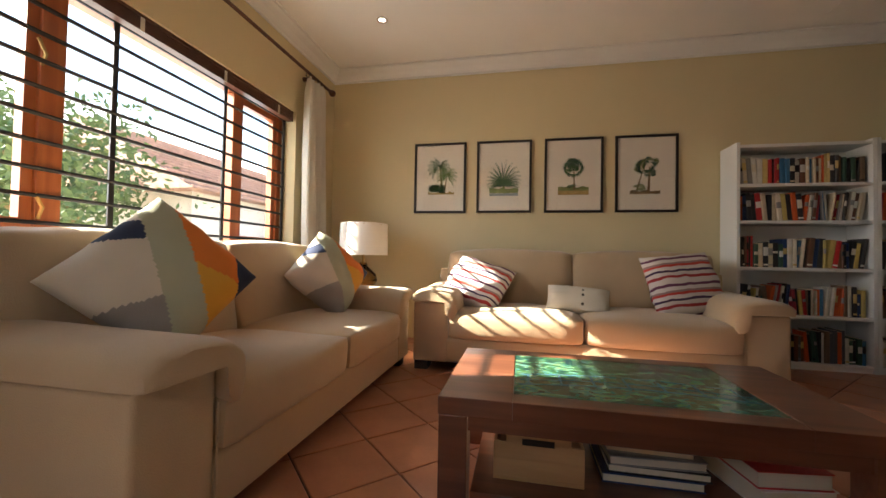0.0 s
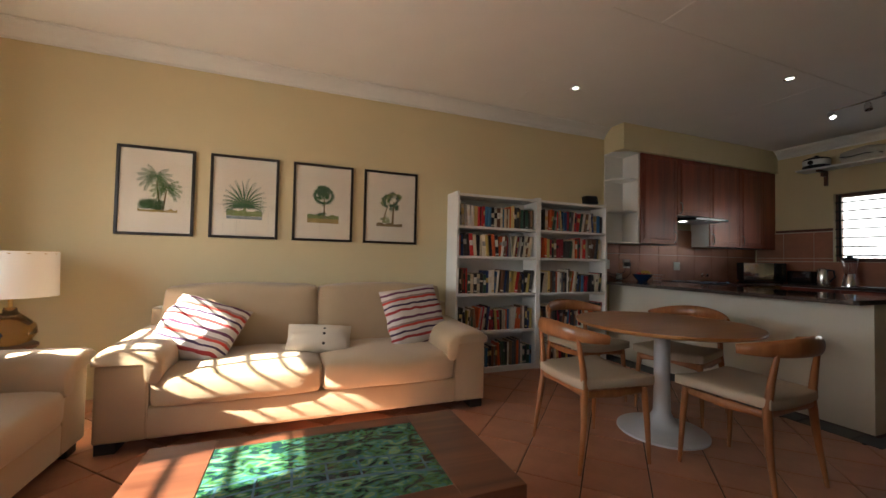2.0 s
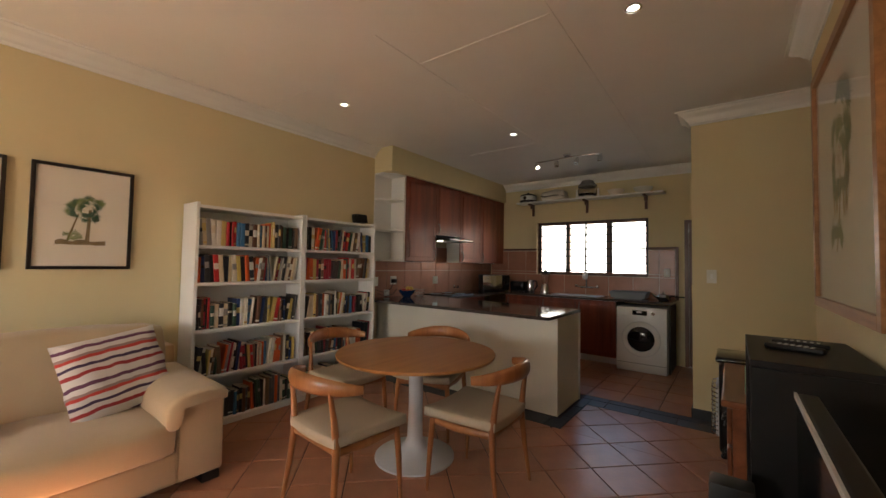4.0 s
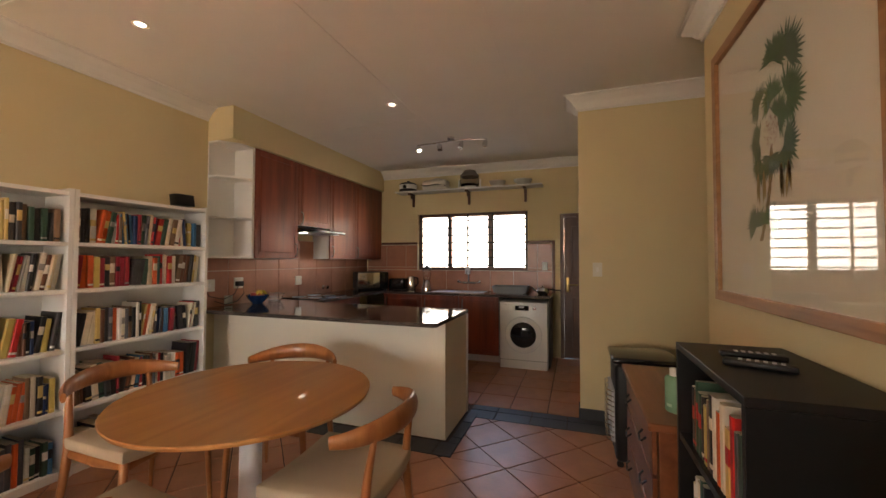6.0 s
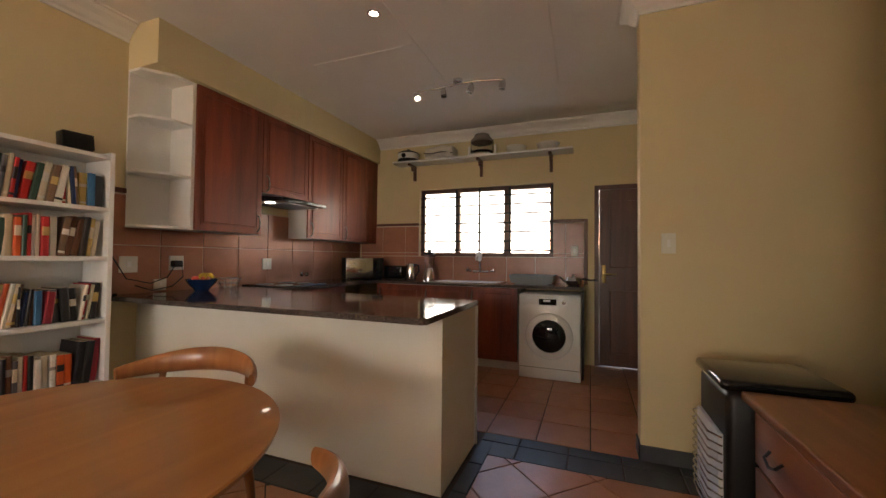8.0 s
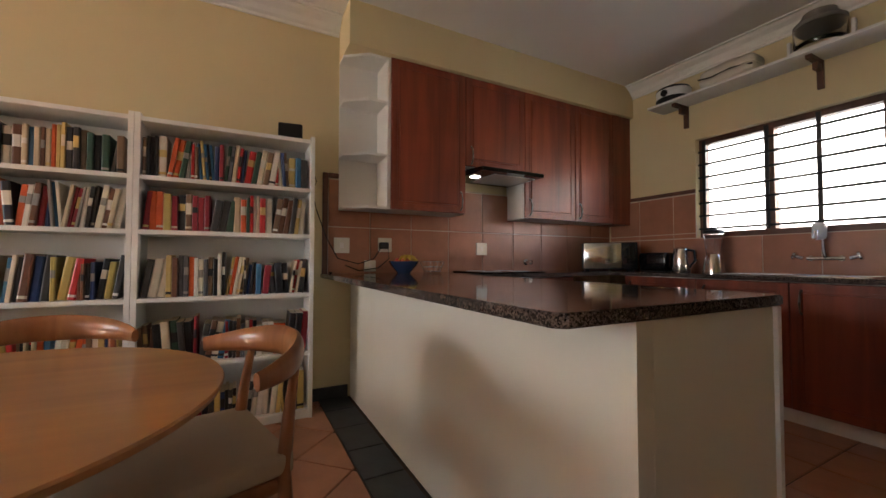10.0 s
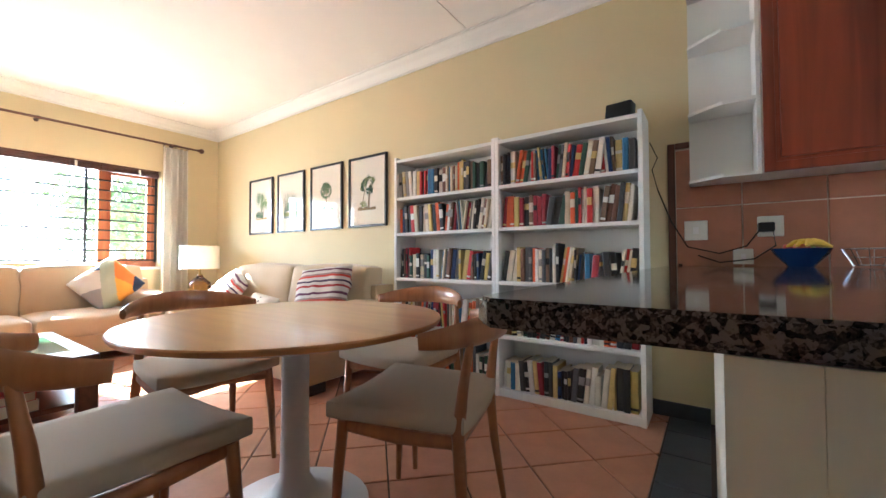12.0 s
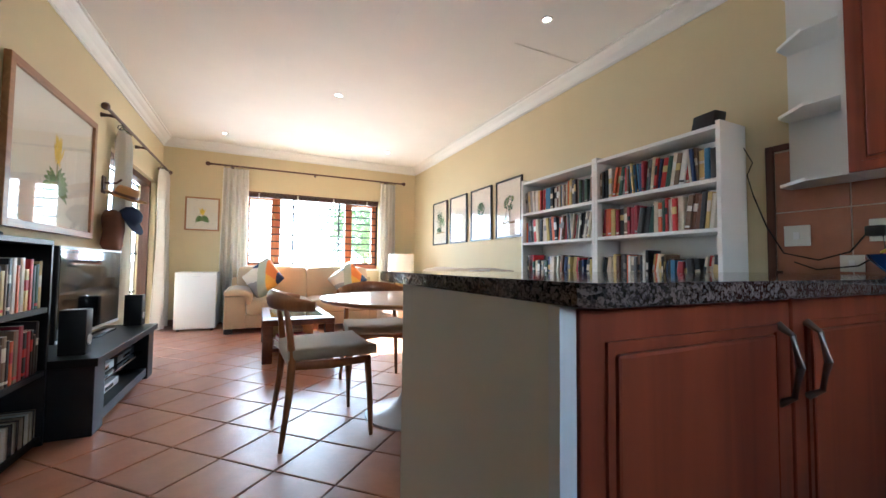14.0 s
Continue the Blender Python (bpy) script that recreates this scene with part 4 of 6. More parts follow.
def draw_clump(y):
    g, s, l, l2 = bmesh.new(), bmesh.new(), bmesh.new(), bmesh.new()
    patch(g, -0.12, -0.17, 0.15, -0.145, y)
    trunk(s, 0.03, -0.15, 0.0, 0.09, 0.007, y - 0.0003)
    trunk(s, 0.05, -0.15, 0.07, 0.01, 0.007, y - 0.0003)
    for i in range(11):
        feather(l, -0.01, 0.1, -0.5 + i * 0.42, 0.115, 0.03, 0.9, y - 0.0006, 8)
        feather(l2, 0.07, 0.015, -0.5 + i * 0.42, 0.105, 0.03, 0.9, y - 0.0009, 8)
    for i in range(60):
        fan(l, random.uniform(-0.11, 0.04), random.uniform(-0.15, -0.075), 0.032, y - 0.0012, 1.57, 3, 5)
    return [("ground_wash", g, EARTH), ("stem", s, TRUNK), ("foliage", l, LEAF[0]), ("foliage", l2, LEAF[1])]


def draw_agave(y):
    g, w, l, l2 = bmesh.new(), bmesh.new(), bmesh.new(), bmesh.new()
    patch(g, -0.14, -0.165, 0.14, -0.115, y)
    patch(w, -0.14, -0.19, 0.14, -0.165, y - 0.0002, 0.002)
    for i in range(17):
        a = 0.15 + i * 2.84 / 16
        reach, bend = 0.25 - 0.1 * abs(math.cos(a)), 0.2 + 0.75 * abs(math.cos(a))
        feather(l if i % 2 else l2, 0, -0.09, a, reach, 0.026, bend, y - 0.0004 - 0.0001 * (i % 2), 12)
        blade(l if i % 2 else l2, 0, -0.09, a + 0.04, reach * 0.95, 0.013, bend, y - 0.0007 - 0.00004 * i)
    trunk(g, 0, -0.13, 0, -0.08, 0.015, y - 0.0006)
    return [("ground_wash", g, LEAF[3]), ("water_wash", w, WATER), ("foliage", l, LEAF[0]), ("foliage", l2, LEAF[2])]


def draw_fan_palm(y):
    g, g2, s, l, l2 = bmesh.new(), bmesh.new(), bmesh.new(), bmesh.new(), bmesh.new()
    patch(g, -0.14, -0.19, 0.14, -0.13, y)
    patch(g2, -0.14, -0.15, 0.14, -0.115, y - 0.0003)
    trunk(s, 0.01, -0.15, 0.005, 0.05, 0.008, y - 0.0005)
    for i in range(12):
        a = i * 2 * math.pi / 12
        fan(l if i % 2 else l2, 0.07 * math.cos(a), 0.07 + 0.065 * math.sin(a), 0.038, y - 0.0008 - 0.0001 * (i % 2), a, 3.6, 11)
    for i in range(22):
        fan(l2 if i % 2 else l, random.uniform(-0.05, 0.05), 0.09 + random.uniform(-0.045, 0.05), 0.036, y - 0.001, i * 0.7, 4, 11)
    for i in range(16):
        fan(l, random.uniform(-0.05, 0.05), random.uniform(-0.125, -0.1), 0.022, y - 0.0012, 1.57, 3, 5)
    return [("ground_wash", g, EARTH), ("grass_wash", g2, LEAF[3]), ("stem", s, TRUNK), ("foliage", l, LEAF[0]), ("foliage", l2, LEAF[2])]


def draw_old_palm(y):
    g, s, l, l2 = bmesh.new(), bmesh.new(), bmesh.new(), bmesh.new()
    patch(g, -0.14, -0.19, 0.12, -0.16, y)
    trunk(s, 0.02, -0.17, 0.03, 0.06, 0.012, y - 0.0004)
    trunk(s, -0.08, -0.16, -0.03, 0.03, 0.007, y - 0.0004)
    for i in range(34):
        a, r = random.uniform(0, 6.28), random.uniform(0.02, 0.1)
        fan(l if i % 3 else l2, 0.01 + r * math.cos(a), 0.06 + r * 0.8 * math.sin(a), 0.035, y - 0.0007 - 0.0001 * (i % 3), a, 3.8, 10)
    for i in range(10):
        fan(l2, random.uniform(-0.1, -0.02), random.uniform(-0.15, -0.1), 0.028, y - 0.0012, 1.57, 4, 7)
    return [("ground_wash", g, TRUNK), ("stem", s, TRUNK), ("foliage", l, LEAF[2]), ("foliage", l2, LEAF[3])]


def draw_big_palm(y):
    s, l, l2, fr, dry = (bmesh.new() for _ in range(5))
    for i in range(8):
        f0, f1 = i / 8, (i + 1) / 8
        cx = lambda f: -0.12 + 0.2 * f - 0.1 * f * f
        trunk(s, cx(f0), -0.36 + 0.36 * f0, cx(f1), -0.36 + 0.36 * f1, 0.017, y - 0.0003)
    for i, (x, z, r, a) in enumerate(((-0.14, 0.2, 0.12, 2.6), (0.02, 0.33, 0.15, 1.2), (0.13, 0.3, 0.16, 1.0), (0.14, 0.15, 0.16, 0.1), (-0.15, 0.05, 0.12, 3.2), (-0.12, -0.05, 0.13, 4.0), (0.1, -0.02, 0.15, -0.6), (0.0, 0.18, 0.13, 2.0), (-0.03, -0.04, 0.12, 4.6), (0.05, 0.1, 0.12, 0.5), (-0.2, -0.3, 0.13, 2.0), (-0.05, -0.3, 0.12, 0.9))):
        fan(l if i % 2 else l2, x * 0.8, z, r * 0.8, y - 0.0008 - 0.001 * (i % 2), a, 3.6, 21)
    for i in range(60):
        a, r = random.uniform(0, 6.28), 0.06 * random.random() ** 0.5
        fan(fr, -0.01 + r * math.cos(a), 0.06 + r * math.sin(a), 0.01, y - 0.0035, a, 5, 5)
    for x in (-0.13, -0.08, 0.06, 0.11):
        for k in range(6):
            blade(dry, x, -0.08, -1.57 + random.uniform(-0.15, 0.15), random.uniform(0.08, 0.14), 0.02, 0, y - 0.003)
    return [("stem", s, TRUNK), ("foliage", l, LEAF[0]), ("foliage", l2, LEAF[2]), ("fruit", fr, FRUIT), ("dry_leaf", dry, EARTH)]


def draw_flower(y, k=1.0):
    l, f, st = bmesh.new(), bmesh.new(), bmesh.new()
    for i in range(13):
        a = 0.0 + i * 3.14 / 12
        blade(l, 0, -0.2 * k, a, 0.2 * k, 0.055 * k, 1.1, y - 0.0004 - 0.00008 * i)
    trunk(st, 0, -0.2 * k, 0, 0.02 * k, 0.012 * k, y - 0.0018)
    for i in range(26):
        a = 1.57 + random.uniform(-0.5, 0.5)
        blade(f, random.uniform(-0.05, 0.05) * k, random.uniform(-0.04, 0.1) * k, a, 0.12 * k, 0.022 * k, 0.2, y - 0.002 - 0.00004 * i)
    return [("foliage", l, LEAF[1]), ("stem", st, LEAF[3]), ("bloom", f, YELLOW)]


def draw_small_flower(y):
    return draw_flower(y, 0.5)


random.seed(8)
FRAMEBLACK = mat("dark_frame", (0.02, 0.013, 0.01), 0.35, vary=0.2)
for x, d, txt in ((0.245, draw_clump, "leaning palms over a bush"), (0.89, draw_agave, "a low spiky palm"), (1.545, draw_fan_palm, "a slender fan palm"), (2.185, draw_old_palm, "a shaggy old palm")):
    picture(pose(x, N - 0.003, 1.638), 0.535, 0.715, 0.022, 0.025, FRAMEBLACK, PAPER, d, "dark-framed botanical print of " + txt)
picture(pose(W + 0.003, 0.81, 1.695, 0, 0, 90), 0.46, 0.515, 0.022, 0.025, PICWOOD, PALEPAPER, draw_small_flower, "small wood-framed print of a flowering plant")
picture(pose(4.0, S + 0.003, 1.81, 0, 0, 180), 1.25, 1.29, 0.05, 0.035, PICWOOD, PALEPAPER, draw_big_palm, "large wood-framed botanical print of a fruiting palm")
picture(pose(2.37, S + 0.003, 1.635, 0, 0, 180), 1.3, 1.0, 0.05, 0.035, PICWOOD, PALEPAPER, draw_flower, "large wood-framed print of a yellow-flowered plant")

# ---- side table and lamp ----
st = thing("side_table", pose(-0.45, 3.86, 0), "small dark wooden side table in the corner", "side table")
part("top", lathe([(0.2, 0.5), (0.21, 0.51), (0.21, 0.525), (0.2, 0.53)], 32), DOORWOOD, st)
for i in range(3):
    a = i * 2.094 + 0.4
    part("leg", tube([(0.16 * math.cos(a), 0.16 * math.sin(a), 0), (0.13 * math.cos(a), 0.13 * math.sin(a), 0.5)], [0.013, 0.018], 10), DOORWOOD, st)
lamp = thing("table_lamp", pose(-0.37, 3.86, 0.53), "amber glass table lamp with a white drum shade", "lamp")
part("base", lathe([(0.05, 0), (0.1, 0.02), (0.13, 0.07), (0.12, 0.13), (0.07, 0.18), (0.035, 0.21), (0.03, 0.24)], 32), AMBER, lamp, "amber glass body")
part("stem", lathe([(0.012, 0.24), (0.012, 0.4)], 12), BRASS, lamp)
bm = bmesh.new()
ra, rb, n = 0.22, 0.215, 40
r1 = [[bm.verts.new((r * math.cos(2 * math.pi * i / n), r * math.sin(2 * math.pi * i / n), z)) for i in range(n)] for r, z in ((0.222, 0.31), (0.215, 0.6), (0.212, 0.6), (0.219, 0.31))]
for k in range(4):
    for i in range(n):
        bm.faces.new((r1[k][i], r1[k][(i + 1) % n], r1[(k + 1) % 4][(i + 1) % n], r1[(k + 1) % 4][i]))
part("shade", bm, SHADE, lamp, "white fabric drum shade")
part("shade_ring", tube([(0.214 * math.cos(k * 0.3927), 0.214 * math.sin(k * 0.3927), 0.585) for k in range(17)], 0.003, 6), BRASS, lamp)
part("spoke", tube([(-0.213, 0, 0.585), (0, 0, 0.57), (0.213, 0, 0.585)], 0.003, 6), BRASS, lamp)

# ---- small fridge ----
fr = thing("bar_fridge", pose(-0.58, 0.84, 0), "small white bar fridge against the wall, closed", "fridge")
part("body", boxes((-0.3, -0.245, 0.02, 0.265, 0.245, 0.81), bevel=0.008), APPL, fr)
part("door", boxes((0.27, -0.245, 0.03, 0.315, 0.245, 0.81), bevel=0.01), APPL, fr)
part("name_plate", boxes((0.315, -0.04, 0.745, 0.3165, 0.05, 0.753)), GREYMETAL, fr, smooth=False)
for y in (-0.2, 0.2):
    part("foot", lathe([(0.02, 0), (0.02, 0.02)], 10, m=pose(0.24, y, 0)), BLACK, fr)

# ---- television corner ----
tvs = thing("tv_stand", pose(2.64, 0, 0), "black wooden television stand with two open shelves", "tv stand")
part("top", boxes((-0.68, 0.36, 0.375, 0.68, 0.85, 0.42), bevel=0.003), BLACK, tvs, smooth=False)
for x in (-0.65, 0.49):
    part("side_panel", boxes((x, 0.37, 0, x + 0.16, 0.83, 0.374), bevel=0.003), BLACK, tvs, smooth=False)
part("bottom", boxes((-0.489, 0.37, 0.03, 0.489, 0.82, 0.09)), BLACK, tvs, smooth=False)
part("shelf", boxes((-0.489, 0.4, 0.215, 0.489, 0.79, 0.227)), BLACKGLOSS, tvs, smooth=False)
part("back_panel", boxes((-0.489, 0.37, 0.09, 0.489, 0.38, 0.374)), BLACK, tvs, smooth=False)
for x, z, w, c in ((2.85, 0.227, 0.36, GREYMETAL), (2.4, 0.227, 0.4, BLACK), (2.75, 0.09, 0.38, GREYMETAL)):
    pl = thing("media_player", pose(x, 0.62, z), "slim silver and black disc player on the stand shelf", "media player")
    part("body", boxes((-w / 2, -0.13, 0.006, w / 2, 0.13, 0.055), bevel=0.004), c, pl)
    part("display", boxes((-w * 0.2, 0.1301, 0.02, w * 0.2, 0.132, 0.04)), BLACKGLOSS, pl, smooth=False)
    for fx in (-0.1, 0.1):
        part("foot", boxes((fx - 0.01, -0.1, 0, fx + 0.01, 0.1, 0.006)), BLACK, pl, smooth=False)
tv = thing("television", pose(2.43, 0.54, 0.42), "black flat-screen television, switched off", "television")
part("body", boxes((-0.56, -0.03, 0.03, 0.56, 0.014, 0.61), bevel=0.006), BLACK, tv, smooth=False)
part("screen", boxes((-0.545, 0.0142, 0.05, 0.545, 0.0165, 0.595)), BLACKGLOSS, tv, "dark glossy screen", smooth=False)
part("bezel", boxes((-0.56, 0.0142, 0.03, 0.56, 0.02, 0.049), (-0.56, 0.0142, 0.596, 0.56, 0.02, 0.61)), GREYMETAL, tv, smooth=False)
part("foot", boxes((-0.2, -0.1, 0, 0.2, 0.1, 0.012), (-0.04, -0.03, 0.012, 0.04, 0.0, 0.04)), BLACKGLOSS, tv, smooth=False)
for x in (3.16, 1.995 + 0.03):
    sp = thing("loudspeaker", pose(x, 0.7, 0.42), "small black upright loudspeaker beside the television", "loudspeaker", "television loudspeakers")
    part("cabinet", boxes((-0.045, -0.06, 0, 0.045, 0.06, 0.25), bevel=0.006), BLACK, sp)
    part("cone", lathe([(0.03, 0), (0.028, 0.004), (0.012, -0.0), (0, 0.002)], 16, m=pose(0, 0.061, 0.08, -90)), GREYMETAL, sp)

# ---- black shelf ----
bs = thing("shelf_unit", pose(3.64, 0, 0), "black open shelf unit filled with books and discs", "shelf unit")
for x in (-0.33, 0.31):
    part("side_panel", boxes((x, 0.3, 0, x + 0.02, 0.645, 1.02), bevel=0.002), BLACK, bs, smooth=False)
part("top_panel", boxes((-0.33, 0.3, 1.0205, 0.33, 0.645, 1.045), bevel=0.002), BLACK, bs, smooth=False)
part("back_panel", boxes((-0.31, 0.3, 0.02, 0.31, 0.308, 1.02)), BLACK, bs, smooth=False)
for z in (0.05, 0.38, 0.7):
    part("shelf", boxes((-0.31, 0.309, z - 0.025, 0.31, 0.64, z)), BLACK, bs, smooth=False)
random.seed(12)
for z in (0.7, 0.38):
    x = 3.36
    while x < 3.82:
        w, h = random.uniform(0.015, 0.04), random.uniform(0.19, 0.26)
        book(w, h, random.uniform(0.14, 0.19), random.choice(PALETTE), random.choice((None, PALETTE[3], PALETTE[1])), pose(x + w / 2, 0.625, z, 0, 0, 180), "books on the black shelf")
        x += w + 0.001
x = 3.345
DISC = [mat("disc_case", c, 0.25, vary=0.15, scale=20) for c in ((0.4, 0.36, 0.3), (0.05, 0.05, 0.06), (0.25, 0.2, 0.16), (0.5, 0.48, 0.45))]
while x < 3.93:
    ob = part("disc_case", boxes((-0.005, 0, 0, 0.005, 0.125, 0.142)), random.choice(DISC), smooth=False, at=pose(x, 0.62, 0.05, 0, random.choice((0, 0, 2, -2)), 180))
    tagged(ob, "thin disc case standing in a row", "disc case", "discs on the black shelf")
    x += 0.0125
for x, y, r in ((3.62, 0.5, 70), (3.75, 0.47, 80)):
    rc = thing("remote_control", pose(x, y, 1.045, 0, 0, r), "black remote control lying on the shelf unit", "remote control", "remote controls")
    part("body", boxes((-0.09, -0.024, 0, 0.09, 0.024, 0.02), bevel=0.007), BLACK, rc)
    for i in range(6):
        part("button", boxes((-0.06 + i * 0.02, -0.012, 0.0195, -0.05 + i * 0.02, 0.012, 0.022)), GREYMETAL, rc, smooth=False)

# ---- chest of drawers ----
ch = thing("chest_of_drawers", pose(4.48, 0, 0), "reddish wooden chest of three drawers with drop handles", "chest of drawers")
part("body", boxes((-0.46, 0.3, 0.05, 0.46, 0.7, 0.665), bevel=0.003), CHESTWOOD, ch, smooth=False)
part("top", boxes((-0.49, 0.3, 0.666, 0.49, 0.745, 0.7), bevel=0.008), CHESTWOOD, ch, smooth=False)
part("plinth", boxes((-0.47, 0.3, 0, 0.47, 0.71, 0.0495)), CHESTWOOD, ch, smooth=False)
for i in range(3):
    z = 0.075 + i * 0.195
    dr = part("drawer", boxes((-0.43, 0.701, z, 0.43, 0.722, z + 0.18), bevel=0.005), CHESTWOOD, ch, smooth=False)
    for x in (-0.25, 0.25):
        part("handle", tube([(x - 0.045, 0.724, z + 0.1), (x - 0.04, 0.742, z + 0.08), (x, 0.745, z + 0.065), (x + 0.04, 0.742, z + 0.08), (x + 0.045, 0.724, z + 0.1)], 0.005, 8), IRON, dr, "dark drop handle")
bt = thing("bottle", pose(4.165, 0.615, 0.7, 0, 0, 35), "pale green liquid in a clear plastic pump-less bottle", "bottle")
GREEN = mat("green_liquid", (0.3, 0.55, 0.38), 0.2, vary=0.04, trans=0.3)
flat = Matrix.Diagonal((1.05, 0.62, 0.82, 1.0))
part("body", lathe([(0.036, 0), (0.04, 0.006), (0.04, 0.165), (0.037, 0.182), (0.028, 0.19), (0.016, 0.193)], 32, m=flat), GREEN, bt)
part("cap", lathe([(0.014, 0.158), (0.015, 0.161), (0.015, 0.19), (0.013, 0.192)], 20), WHITE, bt)
LABELINK = mat("bottle_label", (0.4, 0.6, 0.45), 0.4)
part("label", boxes((-0.012, 0.0235, 0.025, 0.012, 0.026, 0.038)), LABELINK, bt, smooth=False)
tray = thing("wooden_tray", pose(4.3, 0.42, 0.7), "shallow dark wooden tray on the chest", "tray")
part("dish", lathe([(0.09, 0), (0.14, 0.02), (0.15, 0.045), (0.142, 0.045), (0.13, 0.024), (0, 0.012)], 28), DOORWOOD, tray)

# ---- gas heater ----
ht = thing("gas_heater", pose(5.2, 0.6, 0), "black upright gas cabinet heater with a wire grille", "heater")
part("cabinet", boxes((-0.2, -0.2, 0.04, 0.2, 0.18, 0.68), bevel=0.03, seg=3), BLACK, ht)
part("top", boxes((-0.2, -0.21, 0.681, 0.2, 0.2, 0.725), bevel=0.02, seg=3), BLACKGLOSS, ht)
part("burner", boxes((-0.16, 0.181, 0.15, 0.16, 0.2, 0.5), bevel=0.004), GREYMETAL, ht, smooth=False)
for i in range(11):
    z = 0.16 + i * 0.033
    part("guard_wire", tube([(-0.17, 0.19, z), (-0.12, 0.225, z), (0.12, 0.225, z), (0.17, 0.19, z)], 0.004, 6), CHROME, ht)
for x in (-0.15, 0.15):
    for y in (-0.15, 0.15):
        part("castor", lathe([(0.02, 0), (0.024, 0.015), (0.012, 0.04)], 10, m=pose(x, y, 0)), BLACK, ht)

# ---- hats on the wall ----
peg = thing("hat_hook", pose(1.42, S, 1.66), "dark wooden wall hook beside the curtain", "hook")
part("plate", boxes((-0.04, 0, -0.08, 0.04, 0.015, 0.08), bevel=0.004), DOORWOOD, peg)
part("arm", tube([(0, 0.015, 0.02), (0, 0.1, 0.02), (0, 0.14, 0.06)], 0.01, 8), DOORWOOD, peg)
STRAW = mat("straw_hat", (0.45, 0.24, 0.09), 0.8, vary=0.15, bump=0.4, bscale=200)
hat = thing("straw_hat", pose(1.42, 0.455, 1.55, -18, 8, 0), "tan straw hat with a dark band hung on a hook", "hat")
part("brim", lathe([(0.1, 0), (0.14, -0.006), (0.165, 0.008), (0.168, 0.012), (0.14, 0.0), (0.1, 0.008)], 32), STRAW, hat)
part("crown", lathe([(0.098, 0.004), (0.092, 0.07), (0.078, 0.1), (0.04, 0.098), (0, 0.088)], 28), STRAW, hat)
part("band", lathe([(0.1, 0.01), (0.098, 0.035), (0.096, 0.035), (0.098, 0.01)], 28), DOORWOOD, hat)
cap = thing("cap", pose(1.38, 0.47, 1.36, -50, 20, 0), "dark navy cloth cap hanging below the hat", "hat")
part("crown", lathe([(0.095, 0), (0.09, 0.06), (0.06, 0.1), (0, 0.115)], 24), GEO[4], cap)
part("peak", lathe([(0.09, 0), (0.1, 0.004), (0.13, -0.006), (0.13, -0.002), (0.09, 0.01)], 24, m=pose(0, 0.06, 0, -8)), GEO[4], cap)
bag = thing("cloth_bag", pose(1.46, 0.385, 1.2), "brown cloth bag hanging from the hook", "bag")
part("body", puff(-0.09, -0.07, -0.16, 0.09, 0.06, 0.2, 3, 0.01, 6, 0.02, 3), mat("brown_cloth", (0.14, 0.06, 0.035), 0.9, vary=0.2, bump=0.3), bag)

# ---- kitchen fittings ----
structure("wall_bar", boxes((5.005, 1.968, 0, 5.06, N, 0.883)), PLASTER, "cream painted plaster front of the breakfast bar", "bar wall")
structure("wall_bar_end", boxes((5.0605, 1.968, 0, 5.598, 1.985, 0.883)), PLASTER, "cream painted end of the breakfast bar", "bar wall")
structure("trim_bar_corner", boxes((5.599, 1.957, 0, 5.62, 1.985, 0.883)), APPL, "pale metal edge strip at the bar end", "edge strip")
wt = thing("worktop", pose(0, 0, 0), "polished dark speckled granite worktop round three sides", "worktop")
bm = bmesh.new()
out = [(4.782, 1.985), (4.805, 1.962), (5.645, 1.962), (5.665, 1.99), (5.665, 3.73), (7.24, 3.73), (7.24, 1.33), (E, 1.33), (E, N), (4.782, N)]
lo = [bm.verts.new((x, y, 0.884)) for x, y in out]
hi = [bm.verts.new((x, y, 0.915)) for x, y in out]
bm.faces.new(hi)
bm.faces.new(lo[::-1])
for i in range(len(out)):
    j = (i + 1) % len(out)
    bm.faces.new((lo[i], lo[j], hi[j], hi[i]))
bmesh.ops.bevel(bm, geom=[e for e in bm.edges if abs(e.verts[0].co.z - e.verts[1].co.z) < 0.001], offset=0.004, segments=2, affect="EDGES")
part("slab", bm, GRANITE, wt, smooth=False)
part("upstand", boxes((4.84, N - 0.03, 0.9155, 4.86, N - 0.014, 0.925)), GRANITE, wt, smooth=False)


def cab_door(ob, w, h, m, handle=None, name="door"):
    """A framed door in the x-z plane from the origin, facing -y, with a raised panel."""
    d = part(name, boxes((0.002, -0.02, 0.002, w - 0.002, -0.001, h - 0.002), bevel=0.003), CHERRY, ob, smooth=False, at=m)
    k = 0.065
    bm = bmesh.new()
    box(bm, k, -0.027, k, w - k, -0.0205, h - k, bevel=0.006)
    part("raised_panel", bm, CHERRY, d, smooth=False)
    part("moulding", boxes((k - 0.018, -0.0245, k - 0.018, k - 0.004, -0.0202, h - k + 0.018), (w - k + 0.004, -0.0245, k - 0.018, w - k + 0.018, -0.0202, h - k + 0.018), (k - 0.004, -0.0245, h - k + 0.004, w - k + 0.004, -0.0202, h - k + 0.018), (k - 0.004, -0.0245, k - 0.018, w - k + 0.004, -0.0202, k - 0.004)), CHERRY, d, smooth=False)
    if handle:
        x, z = handle
        part("handle", tube([(x, -0.021, z - 0.072), (x, -0.044, z - 0.055), (x, -0.054, z), (x, -0.044, z + 0.055), (x, -0.021, z + 0.072)], [0.008, 0.005, 0.007, 0.005, 0.008], 10), PEWTER, d, "dark pewter bow handle")
    return d


